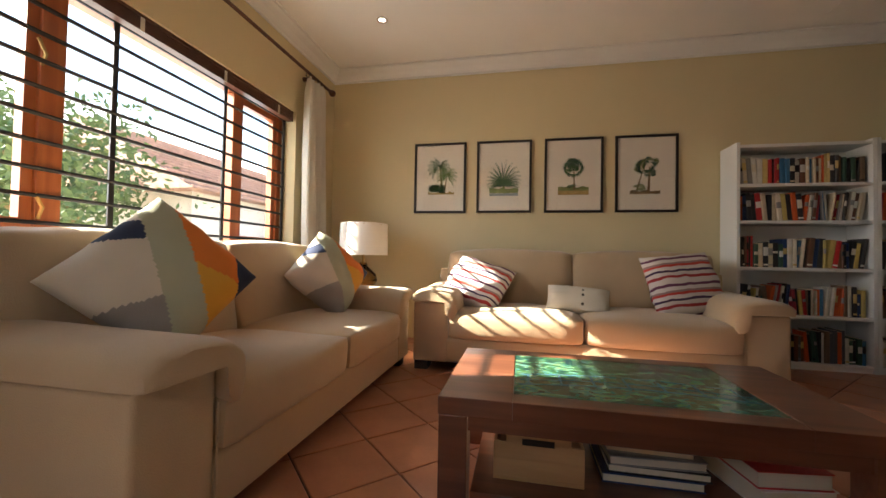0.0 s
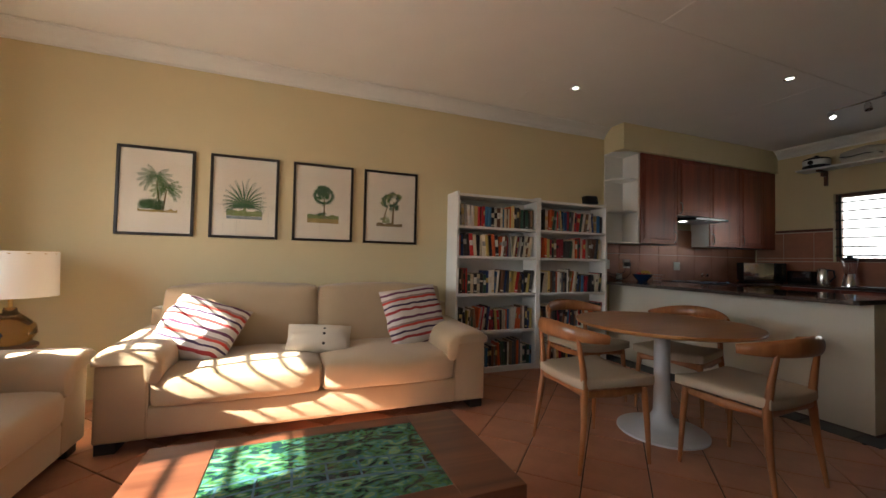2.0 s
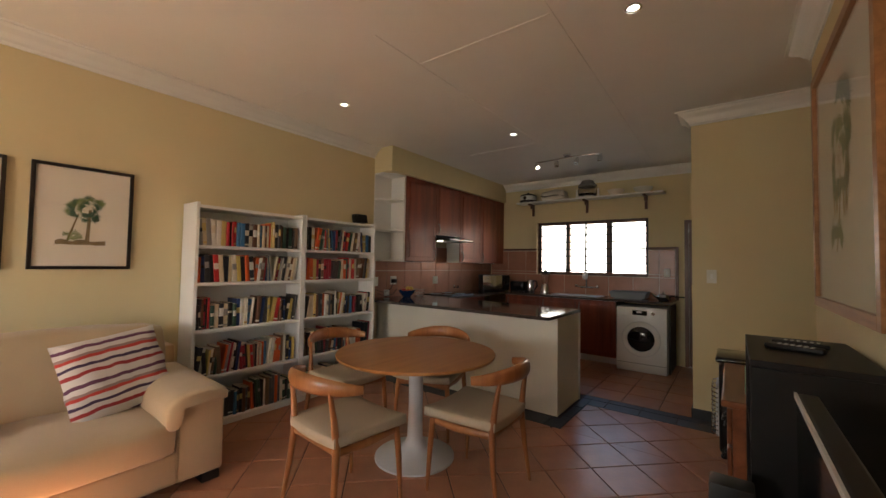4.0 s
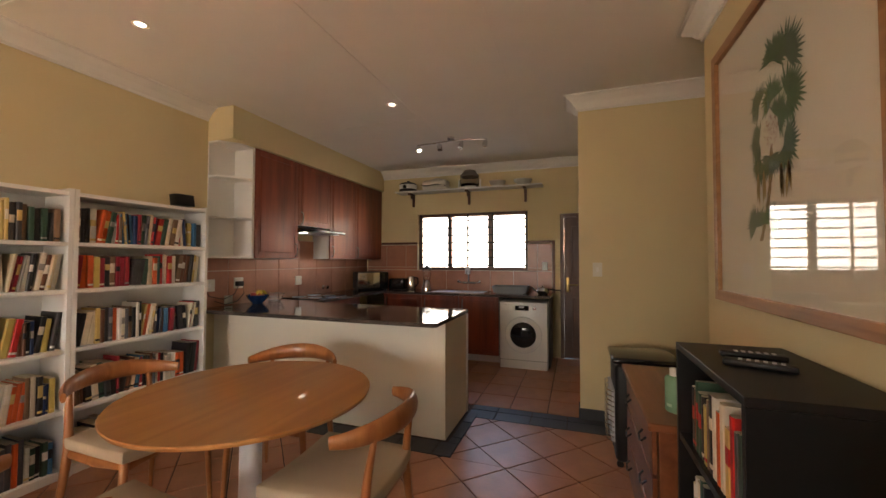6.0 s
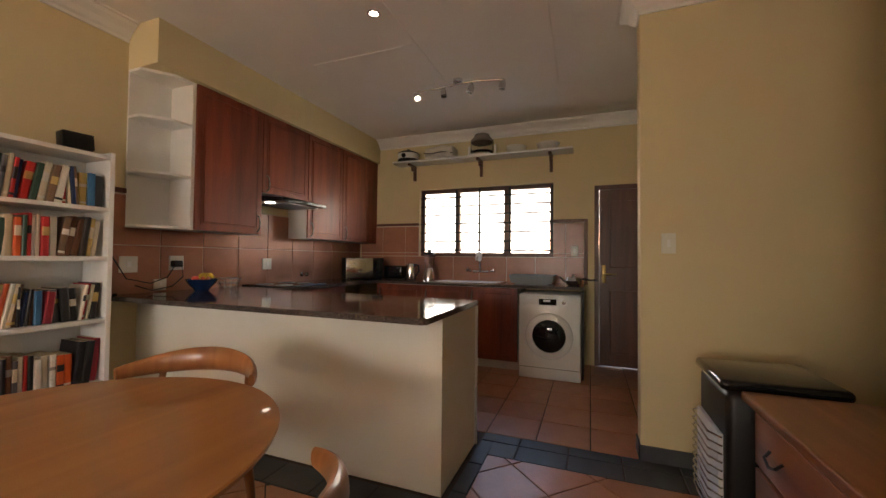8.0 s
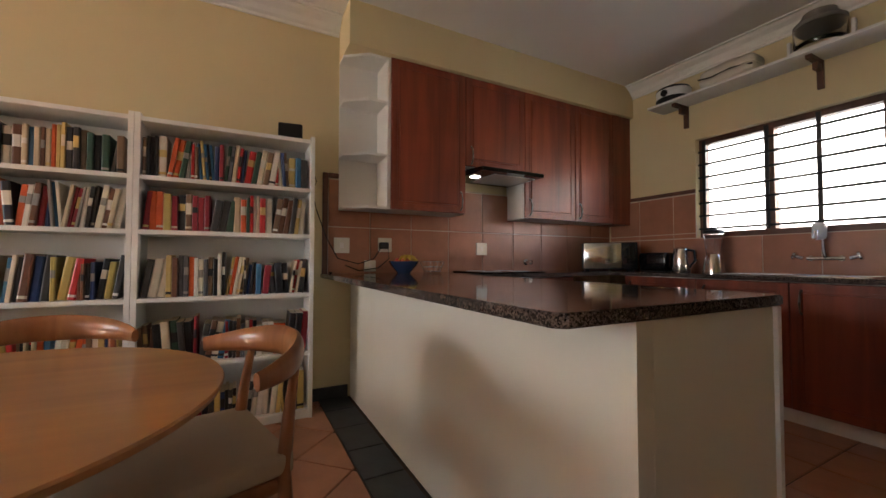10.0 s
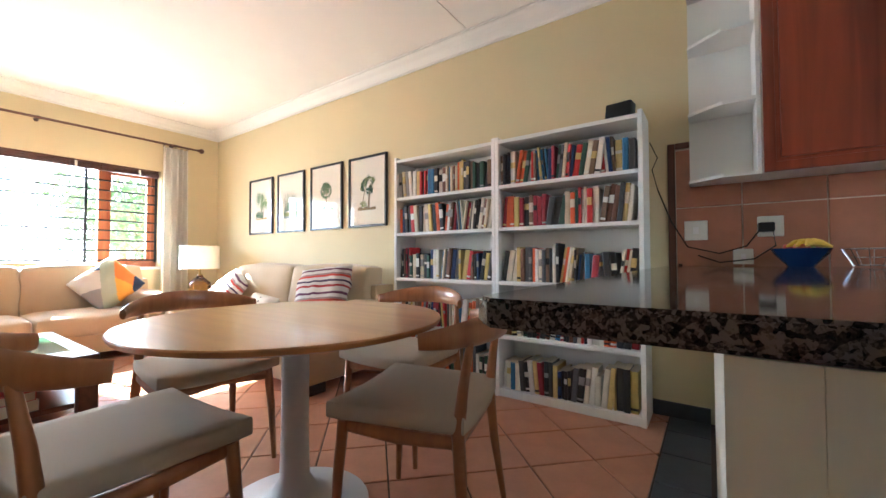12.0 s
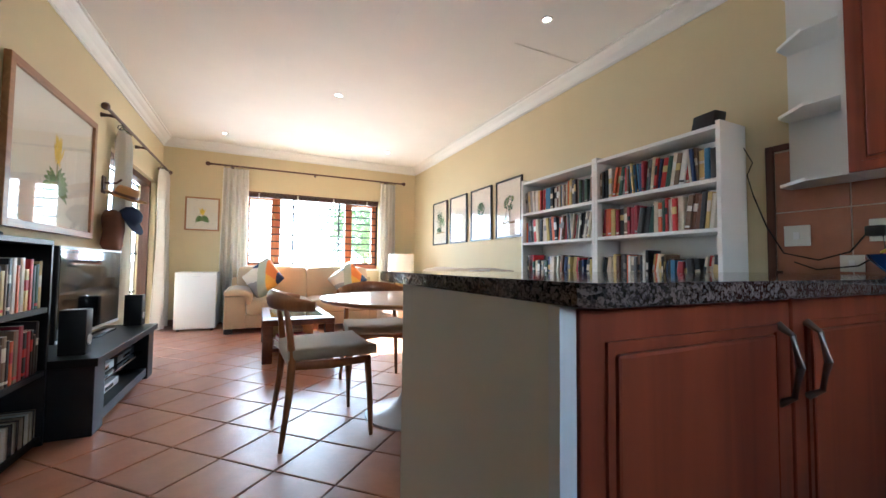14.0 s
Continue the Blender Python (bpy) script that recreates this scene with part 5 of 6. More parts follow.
CZ0, CZ1, CY = 1.382, 2.499, 4.08
for x0, x1, z0, hx in ((5.222, 5.853, CZ0, 0.585), (5.855, 6.46, 1.77, 0.05), (6.462, 7.07, CZ0, 0.05), (7.072, 7.6, CZ0, 0.05)):
    cb = thing("wall_cabinet", pose(x0, CY, z0), "cherry-red wooden wall cabinet with a raised-panel door", "cabinet", "wall cabinets")
    part("body", boxes((0, 0, 0, x1 - x0, N - CY - 0.002, CZ1 - z0)), WHITE, cb, smooth=False)
    cab_door(cb, x1 - x0, CZ1 - z0, pose(0, 0, 0), (hx, 0.09 if z0 > 1.5 else 0.1))
cb = thing("wall_cabinet", pose(7.602, CY, CZ0), "cherry-red wooden corner wall cabinet", "cabinet", "wall cabinets")
part("body", boxes((0, -0.02, 0, E - 7.602 - 0.002, N - CY - 0.002, CZ1 - CZ0)), CHERRY, cb, smooth=False)
osf = thing("open_shelf", pose(0, 0, 0), "white open corner shelf at the end of the wall cabinets", "shelf")
part("side_panel", boxes((5.2, CY, CZ0, 5.218, N - 0.002, CZ1)), WHITE, osf, smooth=False)
part("back_panel", boxes((4.905, N - 0.014, CZ0, 5.199, N - 0.002, CZ1)), WHITE, osf, smooth=False)
for z in (CZ0, 1.766, 2.155, CZ1 - 0.017):
    bm = bmesh.new()
    pl = [(5.199, CY), (5.06, CY), (4.905, 4.2), (4.905, N - 0.0145), (5.199, N - 0.0145)]
    a = [bm.verts.new((x, y, z)) for x, y in pl]
    b2 = [bm.verts.new((x, y, z + 0.017)) for x, y in pl]
    bm.faces.new(a[::-1])
    bm.faces.new(b2)
    for i in range(5):
        bm.faces.new((a[i], a[(i + 1) % 5], b2[(i + 1) % 5], b2[i]))
    part("shelf", bm, WHITE, osf, smooth=False)
hood = thing("cooker_hood", pose(6.157, 0, 1.69), "black slanted cooker hood with a small lit lamp", "cooker hood")
bm = boxes((-0.3, 3.82, 0, 0.3, 4.32, 0.075), bevel=0.004)
for v in bm.verts:
    if v.co.y < 3.9 and v.co.z > 0.04:
        v.co.z -= 0.045
part("body", bm, BLACKGLOSS, hood, smooth=False)
part("lamp_cover", boxes((-0.25, 4.02, -0.006, -0.19, 4.08, -0.0005)), LIT, hood, "glowing lamp cover", smooth=False)
part("filter", boxes((-0.14, 3.9, -0.004, 0.27, 4.25, -0.0005)), GREYMETAL, hood, smooth=False)

for x0, x1, ax in ((5.66, 6.2, "n"), (6.2, 6.72, "n")):
    cb = thing("base_cabinet", pose(x0, 3.78, 0.1), "cherry-red wooden base cabinet under the worktop", "cabinet", "base cabinets")
    part("body", boxes((0.001, 0, 0, x1 - x0 - 0.001, 0.54, 0.783)), WHITE, cb, smooth=False)
    cab_door(cb, x1 - x0, 0.78, pose(0, 0, 0), (0.06, 0.66))
    part("plinth", boxes((0.001, 0.05, -0.1, x1 - x0 - 0.001, 0.07, -0.001)), WHITE, cb, smooth=False)
for y0, y1 in ((1.99, 2.55), (2.55, 3.1), (3.1, 3.7)):
    cb = thing("base_cabinet", pose(7.3, y1, 0.1, 0, 0, -90), "cherry-red wooden base cabinet beside the washing machine", "cabinet", "base cabinets")
    part("body", boxes((0.001, 0, 0, y1 - y0 - 0.001, 0.56, 0.783)), WHITE, cb, smooth=False)
    cab_door(cb, y1 - y0, 0.78, pose(0, 0, 0), (0.06, 0.66))
    part("plinth", boxes((0.001, 0.05, -0.1, y1 - y0 - 0.001, 0.07, -0.001)), WHITE, cb, smooth=False)
for y0, y1, hy in ((1.99, 2.53, 0.49), (2.535, 3.075, 0.05), (3.08, 3.7, 0.06)):
    cb = thing("base_cabinet", pose(5.6, y0, 0.1, 0, 0, 90), "cherry-red wooden base cabinet in the breakfast bar", "cabinet", "base cabinets")
    part("body", boxes((0.001, 0, 0, y1 - y0 - 0.001, 0.52, 0.783)), WHITE, cb, smooth=False)
    cab_door(cb, y1 - y0, 0.78, pose(0, 0, 0), (hy, 0.66))
    part("plinth", boxes((0.001, 0.05, -0.1, y1 - y0 - 0.001, 0.07, -0.001)), WHITE, cb, smooth=False)
structure("trim_worktop_end", boxes((7.25, 1.335, 0, E, 1.35, 0.864)), BLACK, "dark end panel beside the washing machine", "end panel")

# washing machine
wm = thing("washing_machine", pose(7.14, 1.655, 0), "white front-loading washing machine with a round dark door", "washing machine")
part("body", boxes((0.0, -0.297, 0.0, 0.56, 0.297, 0.835), bevel=0.012), APPL, wm)
rot = pose(0, 0, 0, 0, -90, 0)
part("door_ring", lathe([(0.225, 0), (0.222, 0.012), (0.19, 0.028), (0.165, 0.03), (0.16, 0.018)], 48, m=pose(-0.001, 0.0, 0.43) @ rot), APPL, wm, "white round door ring")
part("door_glass", lathe([(0.16, 0.018), (0.13, 0.035), (0.06, 0.045), (0, 0.047)], 40, m=pose(-0.002, 0.0, 0.43) @ rot), BLACKGLOSS, wm, "dark domed door glass")
part("seam", lathe([(0.232, 0), (0.232, 0.002), (0.226, 0.002), (0.226, 0)], 48, m=pose(-0.001, 0.0, 0.43) @ rot), GREYMETAL, wm)
part("drawer", boxes((-0.005, 0.13, 0.735, 0.0, 0.275, 0.8), bevel=0.002), APPL, wm, smooth=False)
part("display", boxes((-0.004, -0.07, 0.735, 0.0, 0.1, 0.795), bevel=0.0015), BLACKGLOSS, wm, smooth=False)
part("screen", boxes((-0.0055, -0.01, 0.765, -0.0041, 0.055, 0.788)), GREYMETAL, wm, smooth=False)
part("dial", lathe([(0.024, 0), (0.022, 0.014), (0, 0.015)], 20, m=pose(0, -0.14, 0.765) @ rot), CHROME, wm)
part("kick_seam", boxes((-0.001, -0.29, 0.108, 0.0, 0.29, 0.112)), BLACK, wm, smooth=False)

# wall shelf in the kitchen
ws = thing("wall_shelf", pose(7.79, 2.575, 2.42), "long white shelf on dark brackets above the window", "shelf")
part("board", boxes((-0.17, -1.12, 0, 0.078, 1.12, 0.02), bevel=0.002), WHITE, ws, smooth=False)
for y in (-0.87, -0.02, 0.9):
    part("bracket", boxes((0.05, y - 0.018, -0.2, 0.078, y + 0.018, -0.001), (-0.13, y - 0.018, -0.03, 0.049, y + 0.018, -0.001), (-0.03, y - 0.015, -0.08, 0.049, y + 0.015, -0.031), bevel=0.003), DOORWOOD, ws, smooth=False)
SZ = 2.441
pot = thing("rice_cooker", pose(7.74, 3.52, SZ), "white oval slow cooker with a black lid and dial", "cooker")
part("body", lathe([(0.12, 0.0), (0.135, 0.02), (0.14, 0.1), (0.14, 0.11)], 28), APPL, pot)
part("base_band", lathe([(0.137, 0.0), (0.142, 0.005), (0.142, 0.035), (0.137, 0.04)], 28), BLACK, pot)
part("lid", lathe([(0.142, 0.111), (0.13, 0.13), (0.07, 0.152), (0.025, 0.158), (0.02, 0.178), (0, 0.18)], 28), BLACK, pot)
part("dial", lathe([(0.03, 0), (0.028, 0.012), (0, 0.014)], 16, m=pose(-0.138, 0, 0.07) @ rot), BLACK, pot)
tow = thing("folded_cloth", pose(7.74, 3.05, SZ), "bundle of folded pale cloths with dark piping", "cloth")
part("fold", puff(-0.11, -0.2, 0, 0.11, 0.2, 0.07, 3, 0.01, 8, 0.02, 1), CURTAIN, tow)
part("fold", puff(-0.1, -0.17, 0.06, 0.1, 0.19, 0.15, 3, 0.02, 8, 0.03, 4), CURTAIN, tow)
part("piping", tube([(-0.112, -0.19, 0.05), (-0.12, -0.05, 0.075), (-0.118, 0.1, 0.06), (-0.108, 0.2, 0.08)], 0.006, 6), BLACK, tow)
gp = thing("glass_oven", pose(7.75, 2.52, SZ), "round glass countertop oven in a white stand", "oven")
part("bowl", lathe([(0.09, 0.02), (0.13, 0.03), (0.14, 0.06), (0.14, 0.17), (0.135, 0.17), (0.13, 0.06), (0, 0.03)], 28), CLEAR, gp)
part("lid", lathe([(0.142, 0.175), (0.14, 0.2), (0.1, 0.24), (0.09, 0.27), (0.05, 0.285), (0, 0.29)], 28), mat("smoky_lid", (0.22, 0.2, 0.18), 0.15, vary=0.1), gp)
part("stand", boxes((-0.12, -0.12, 0, 0.1, 0.12, 0.018), bevel=0.005), WHITE, gp)
for y in (-0.175, 0.155):
    part("handle", boxes((-0.02, y, 0.0, 0.02, y + 0.02, 0.14), bevel=0.005), WHITE, gp)
for y, r in ((2.1, 0.12), (1.73, 0.13)):
    bw = thing("bowl", pose(7.75, y, SZ), "cream mixing bowl on the shelf", "bowl", "mixing bowls")
    part("body", lathe([(r * 0.5, 0), (r * 0.55, 0.012), (r * 0.9, 0.05), (r, 0.085), (r * 0.95, 0.085), (r * 0.8, 0.045), (0, 0.02)], 28), CURTAIN, bw)

# worktop things
Z = 0.9155
mw = thing("microwave_oven", pose(7.5, 4.05, Z, 0, 0, -45), "silver and black microwave oven in the worktop corner", "microwave oven")
part("body", boxes((-0.24, -0.16, 0.012, 0.24, 0.16, 0.27), bevel=0.008), BLACK, mw)
part("door", boxes((-0.235, -0.176, 0.02, 0.1, -0.161, 0.265), bevel=0.004), CHROME, mw, "mirrored door")
part("control_panel", boxes((0.105, -0.176, 0.02, 0.235, -0.161, 0.265), bevel=0.004), BLACKGLOSS, mw)
for x in (-0.2, 0.2):
    part("foot", boxes((x - 0.02, -0.12, 0, x + 0.02, 0.12, 0.012)), BLACK, mw, smooth=False)
to = thing("toaster", pose(7.68, 3.66, Z, 0, 0, -90), "glossy black two-slice toaster on the worktop", "toaster")
part("body", boxes((-0.13, -0.08, 0.005, 0.13, 0.08, 0.17), bevel=0.02, seg=3), BLACKGLOSS, to)
part("slot", boxes((-0.1, -0.04, 0.1701, 0.1, -0.02, 0.172), (-0.1, 0.02, 0.1701, 0.1, 0.04, 0.172)), CHROME, to, smooth=False)
part("base", boxes((-0.12, -0.07, 0, 0.12, 0.07, 0.006)), BLACK, to, smooth=False)
kt = thing("kettle", pose(7.66, 3.43, Z), "brushed steel kettle with a black handle", "kettle")
part("body", lathe([(0.07, 0), (0.075, 0.02), (0.065, 0.16), (0.055, 0.2), (0.03, 0.215), (0, 0.22)], 24), CHROME, kt)
part("handle", tube([(0, -0.05, 0.19), (0, -0.11, 0.18), (0, -0.12, 0.1), (0, -0.07, 0.04)], 0.011, 8), BLACK, kt)
bl = thing("blender", pose(7.66, 3.17, Z), "glass jug blender on a steel base", "blender")
part("base", lathe([(0.08, 0), (0.08, 0.02), (0.06, 0.12), (0.05, 0.15)], 24), CHROME, bl)
part("jug", lathe([(0.05, 0.151), (0.07, 0.3), (0.075, 0.32), (0.07, 0.32), (0.047, 0.16), (0, 0.156)], 24), CLEAR, bl)
part("lid", lathe([(0.076, 0.321), (0.07, 0.345), (0.03, 0.35), (0.025, 0.37), (0, 0.372)], 24), BLACK, bl)
tp = thing("kitchen_tap", pose(E, 2.55, 1.03), "chrome wall-mounted mixer tap with two cross handles", "tap")
part("spout", tube([(-0.03, 0, 0), (-0.06, 0, 0.05), (-0.07, 0, 0.14), (-0.12, 0, 0.19), (-0.18, 0, 0.18), (-0.2, 0, 0.13)], 0.011, 10), CHROME, tp)
part("bridge", tube([(-0.03, -0.1, 0), (-0.03, 0.1, 0)], 0.014, 10), CHROME, tp)
for s in (-1, 1):
    part("handle", lathe([(0.014, 0), (0.014, 0.04), (0.03, 0.045), (0.028, 0.06), (0, 0.065)], 12, m=pose(-0.03, s * 0.12, 0, s * -70)), CHROME, tp)
    part("inlet", tube([(0, s * 0.08, 0), (-0.03, s * 0.08, 0)], 0.02, 10), CHROME, tp)
part("cloth", puff(-0.16, -0.03, 0.13, -0.09, 0.04, 0.24, 3, 0.0, 4, 0.012, 2), APPL, tp, "white cloth over the spout")
sk = thing("sink", pose(7.52, 2.6, Z), "inset stainless steel sink", "sink")
part("rim", boxes((-0.21, -0.4, 0, 0.21, -0.37, 0.006), (-0.21, 0.37, 0, 0.21, 0.4, 0.006), (-0.21, -0.369, 0, -0.18, 0.369, 0.006), (0.18, -0.369, 0, 0.21, 0.369, 0.006)), CHROME, sk, smooth=False)
part("basin", boxes((-0.18, -0.369, 0, 0.18, 0.369, 0.002)), GREYMETAL, sk, smooth=False)
dr = thing("dish_rack", pose(7.55, 1.87, Z), "grey plastic dish rack on the worktop", "dish rack")
bm = boxes((-0.13, -0.2, 0, 0.13, 0.2, 0.012), (-0.16, -0.24, 0.012, -0.145, 0.24, 0.1), (0.145, -0.24, 0.012, 0.16, 0.24, 0.1), (-0.145, -0.24, 0.012, 0.145, -0.225, 0.1), (-0.145, 0.225, 0.012, 0.145, 0.24, 0.1), bevel=0.003)
for v in bm.verts:
    if v.co.z < 0.05:
        v.co.x *= 0.9
        v.co.y *= 0.9
part("tub", bm, mat("grey_plastic", (0.2, 0.22, 0.24), 0.5), dr, smooth=False)
tpz = thing("teapot", pose(7.5, 1.44, Z), "round dark steel teapot with a lid knob", "teapot")
part("body", lathe([(0.05, 0), (0.08, 0.02), (0.088, 0.05), (0.07, 0.085), (0.03, 0.095), (0.012, 0.1), (0.014, 0.118), (0, 0.122)], 24), CHROME, tpz)
part("spout", tube([(-0.0, 0.08, 0.04), (0, 0.12, 0.07), (0, 0.135, 0.09)], [0.016, 0.011, 0.008], 8), CHROME, tpz)
part("handle", tube([(0, -0.08, 0.07), (0, -0.16, 0.06), (0, -0.24, 0.06)], 0.009, 8), BLACK, tpz)
bo = thing("fruit_bowl", pose(5.36, 4.15, Z), "dark blue bowl heaped with bananas and apples", "bowl")
part("body", lathe([(0.05, 0), (0.055, 0.01), (0.1, 0.06), (0.115, 0.09), (0.108, 0.09), (0.09, 0.055), (0, 0.02)], 32), mat("blue_glaze", (0.012, 0.03, 0.09), 0.15), bo)
for x, y, r, c in ((-0.03, 0.02, 0.038, (0.45, 0.05, 0.03)), (0.03, 0.04, 0.036, (0.3, 0.4, 0.05)), (0.0, -0.04, 0.037, (0.5, 0.12, 0.03))):
    ap = thing("apple", pose(5.36 + x, 4.15 + y, Z + 0.05), "ripe apple in the bowl", "fruit", "apples in the bowl")
    part("flesh", lathe([(0.01, 0.004), (r * 0.7, 0.0), (r, r * 0.8), (r * 0.75, r * 1.6), (r * 0.2, r * 1.7), (0, r * 1.55)], 16), mat("apple_skin", c, 0.35, vary=0.3, scale=30), ap)
BAN = mat("banana_skin", (0.7, 0.48, 0.05), 0.5, vary=0.15, scale=25)
for i in range(3):
    bn = thing("banana", pose(5.38 + 0.02 * i, 4.13 - 0.015 * i, Z + 0.1, 0, 0, 20 + 14 * i), "yellow banana lying on the fruit bowl", "fruit", "bananas in the bowl")
    part("skin", tube([(-0.08, 0, 0), (-0.04, 0.018, 0.016), (0, 0.024, 0.022), (0.04, 0.018, 0.016), (0.08, 0, -0.004)], [0.005, 0.015, 0.017, 0.015, 0.006], 8), BAN, bn)
wb = thing("wire_basket", pose(5.6, 4.15, Z), "small chrome wire basket beside the fruit bowl", "basket")
for z, r in ((0.01, 0.06), (0.045, 0.08), (0.085, 0.1)):
    part("ring", tube([(r * math.cos(k * 0.524), r * math.sin(k * 0.524), z) for k in range(13)], 0.0025, 6), CHROME, wb)
for k in range(10):
    a = k * 0.628
    part("wire", tube([(0.06 * math.cos(a), 0.06 * math.sin(a), 0.004), (0.1 * math.cos(a), 0.1 * math.sin(a), 0.087)], 0.002, 6), CHROME, wb)
hob = thing("hob", pose(6.16, 4.05, Z), "black glass hob set on the worktop", "hob")
part("glass_plate", boxes((-0.29, -0.25, 0, 0.29, 0.25, 0.008), bevel=0.003), BLACKGLOSS, hob, smooth=False)
for x in (-0.14, 0.14):
    for y in (-0.11, 0.12):
        part("ring", lathe([(0.08, 0.0082), (0.08, 0.009), (0.075, 0.009), (0.075, 0.0082)], 28, m=pose(x, y, 0)), GREYMETAL, hob)


def socket(x, y, z, w, h, rz, name, label):
    ob = thing(name, pose(x, y, z, 0, 0, rz), label, "wall socket")
    part("plate", boxes((-w / 2, -0.012, -h / 2, w / 2, 0, h / 2), bevel=0.003), SOCKET, ob, smooth=False)
    part("rocker", boxes((-w * 0.12, -0.016, -h * 0.18, w * 0.12, -0.0121, h * 0.18), bevel=0.001), WHITE, ob, smooth=False)
    return ob


for x, z, w, h, n in ((4.93, 1.122, 0.115, 0.115, "blank_plate"), (5.266, 1.131, 0.11, 0.11, "wall_socket"), (6.171, 1.114, 0.11, 0.11, "wall_switch"), (5.147, 0.968, 0.09, 0.085, "wall_socket")):
    socket(x, N - 0.0125, z, w, h, 0, n, "cream plastic wall plate on the tiled splashback")
socket(E - 0.0125, 1.441, 1.287, 0.075, 0.12, -90, "wall_switch", "cream light switch on the kitchen tiles")
socket(5.787, 0.845, 1.29, 0.075, 0.12, -90, "wall_switch", "cream light switch on the dividing wall")
plug = thing("plug", pose(5.24, N - 0.03, 1.125), "black plug with cables trailing along the splashback", "plug")
part("body", boxes((-0.03, -0.05, -0.025, 0.04, 0.0, 0.025), bevel=0.008), BLACK, plug)
part("cable", tube([(-0.02, -0.045, -0.01), (-0.08, -0.05, -0.1), (-0.2, -0.05, -0.14), (-0.35, -0.04, -0.1), (-0.43, -0.03, 0.05), (-0.5, -0.02, 0.25)], 0.004, 6), BLACK, plug)
part("cable", tube([(0.03, -0.045, -0.01), (0.04, -0.05, -0.1), (-0.05, -0.06, -0.17), (-0.2, -0.07, -0.19), (-0.3, -0.05, -0.15)], 0.004, 6), BLACK, plug)
part("cable", tube([(-0.5, -0.02, 0.25), (-0.53, -0.02, 0.38), (-0.5, -0.02, 0.45), (-0.54, -0.03, 0.55)], 0.003, 6), BLACK, plug)
gv = thing("gas_tap", pose(6.675, N - 0.012, 0.995), "small chrome wall tap above the worktop", "tap")
part("body", lathe([(0.028, 0), (0.028, 0.01), (0.014, 0.02), (0.014, 0.06), (0.024, 0.062), (0.024, 0.08), (0, 0.082)], 16, m=pose(0, 0, 0, 90)), CHROME, gv)

# ---- ceiling lamps ----
for x, y in ((3.86, 1.12), (3.78, 3.53), (1.73, 2.36), (-0.28, 1.12), (-0.1, 3.5), (5.37, 2.62)):
    dl = thing("downlight", pose(x, y, H), "round chrome recessed downlight, switched on", "ceiling lamp", "recessed downlights")
    part("bezel", lathe([(0.045, 0.0), (0.045, -0.005), (0.034, -0.007), (0.03, -0.002), (0.03, 0)], 28), CHROME, dl)
    part("bulb", lathe([(0.029, -0.0015), (0.02, -0.004), (0, -0.005)], 20), LIT, dl, "glowing bulb")
tr = thing("spotlight_bar", pose(6.46, 2.4, H), "chrome ceiling bar with four small spotlights", "ceiling lamp")
part("canopy", lathe([(0.045, 0), (0.045, -0.02), (0.02, -0.028)], 20), CHROME, tr)
part("bar", tube([(0.03, -0.43, -0.05), (-0.01, -0.2, -0.04), (0.0, 0.0, -0.035), (0.02, 0.2, -0.04), (0.0, 0.43, -0.05)], 0.009, 8), CHROME, tr)
for y, rx, ry in ((-0.42, 10, 0), (-0.14, 15, 10), (0.14, -10, 15), (0.42, -25, 25)):
    part("spotlight", lathe([(0.012, 0), (0.028, -0.03), (0.03, -0.085), (0.024, -0.085), (0.02, -0.06), (0, -0.055)], 16, m=pose(0, y, -0.06, rx, ry)), CHROME, tr)
part("bulb", lathe([(0.02, -0.066), (0, -0.066)], 12, m=pose(0, 0.42, -0.06, -25, 25)), LIT, tr)

# ---- things on the coffee table shelf ----
bx = thing("wooden_box", pose(1.13, 1.99, 0.12), "light bentwood carrying box with a slot handle", "box")
WBOX = wood("pale_box_wood", (0.35, 0.2, 0.08), (0.5, 0.31, 0.14), 0, 0.5)
part("base", boxes((-0.14, -0.22, 0, 0.14, 0.22, 0.012)), WBOX, bx, smooth=False)
for y in (-0.22, 0.21):
    part("end_panel", boxes((-0.14, y, 0.013, 0.14, y + 0.01, 0.12), (-0.1, y, 0.1205, 0.1, y + 0.01, 0.15)), WBOX, bx, smooth=False)
for x in (-0.14, 0.13):
    part("side_panel", boxes((x, -0.209, 0.013, x + 0.01, 0.209, 0.12)), WBOX, bx, smooth=False)
part("handle_slot", boxes((-0.05, -0.2215, 0.115, 0.05, -0.2201, 0.135)), BLACK, bx, smooth=False)
random.seed(3)


def flat_book(x, y, z, w, d, h, rz, c):
    bm = boxes((-w / 2, -d / 2, 0, w / 2, d / 2, 0.003), (-w / 2, -d / 2, h - 0.003, w / 2, d / 2, h), (-w / 2, d / 2 - 0.003, 0.003, w / 2, d / 2, h - 0.003), (-w / 2 + 0.004, -d / 2 + 0.005, 0.0031, w / 2 - 0.004, d / 2 - 0.0031, h - 0.0031))
    bm.faces.ensure_lookup_table()
    for i in range(18, 24):
        bm.faces[i].material_index = 1
    tagged(part("book", bm, (c, PAGES), smooth=False, at=pose(x, y, z, 0, 0, rz)), "large book lying flat on the table shelf", "book", "books under the table")


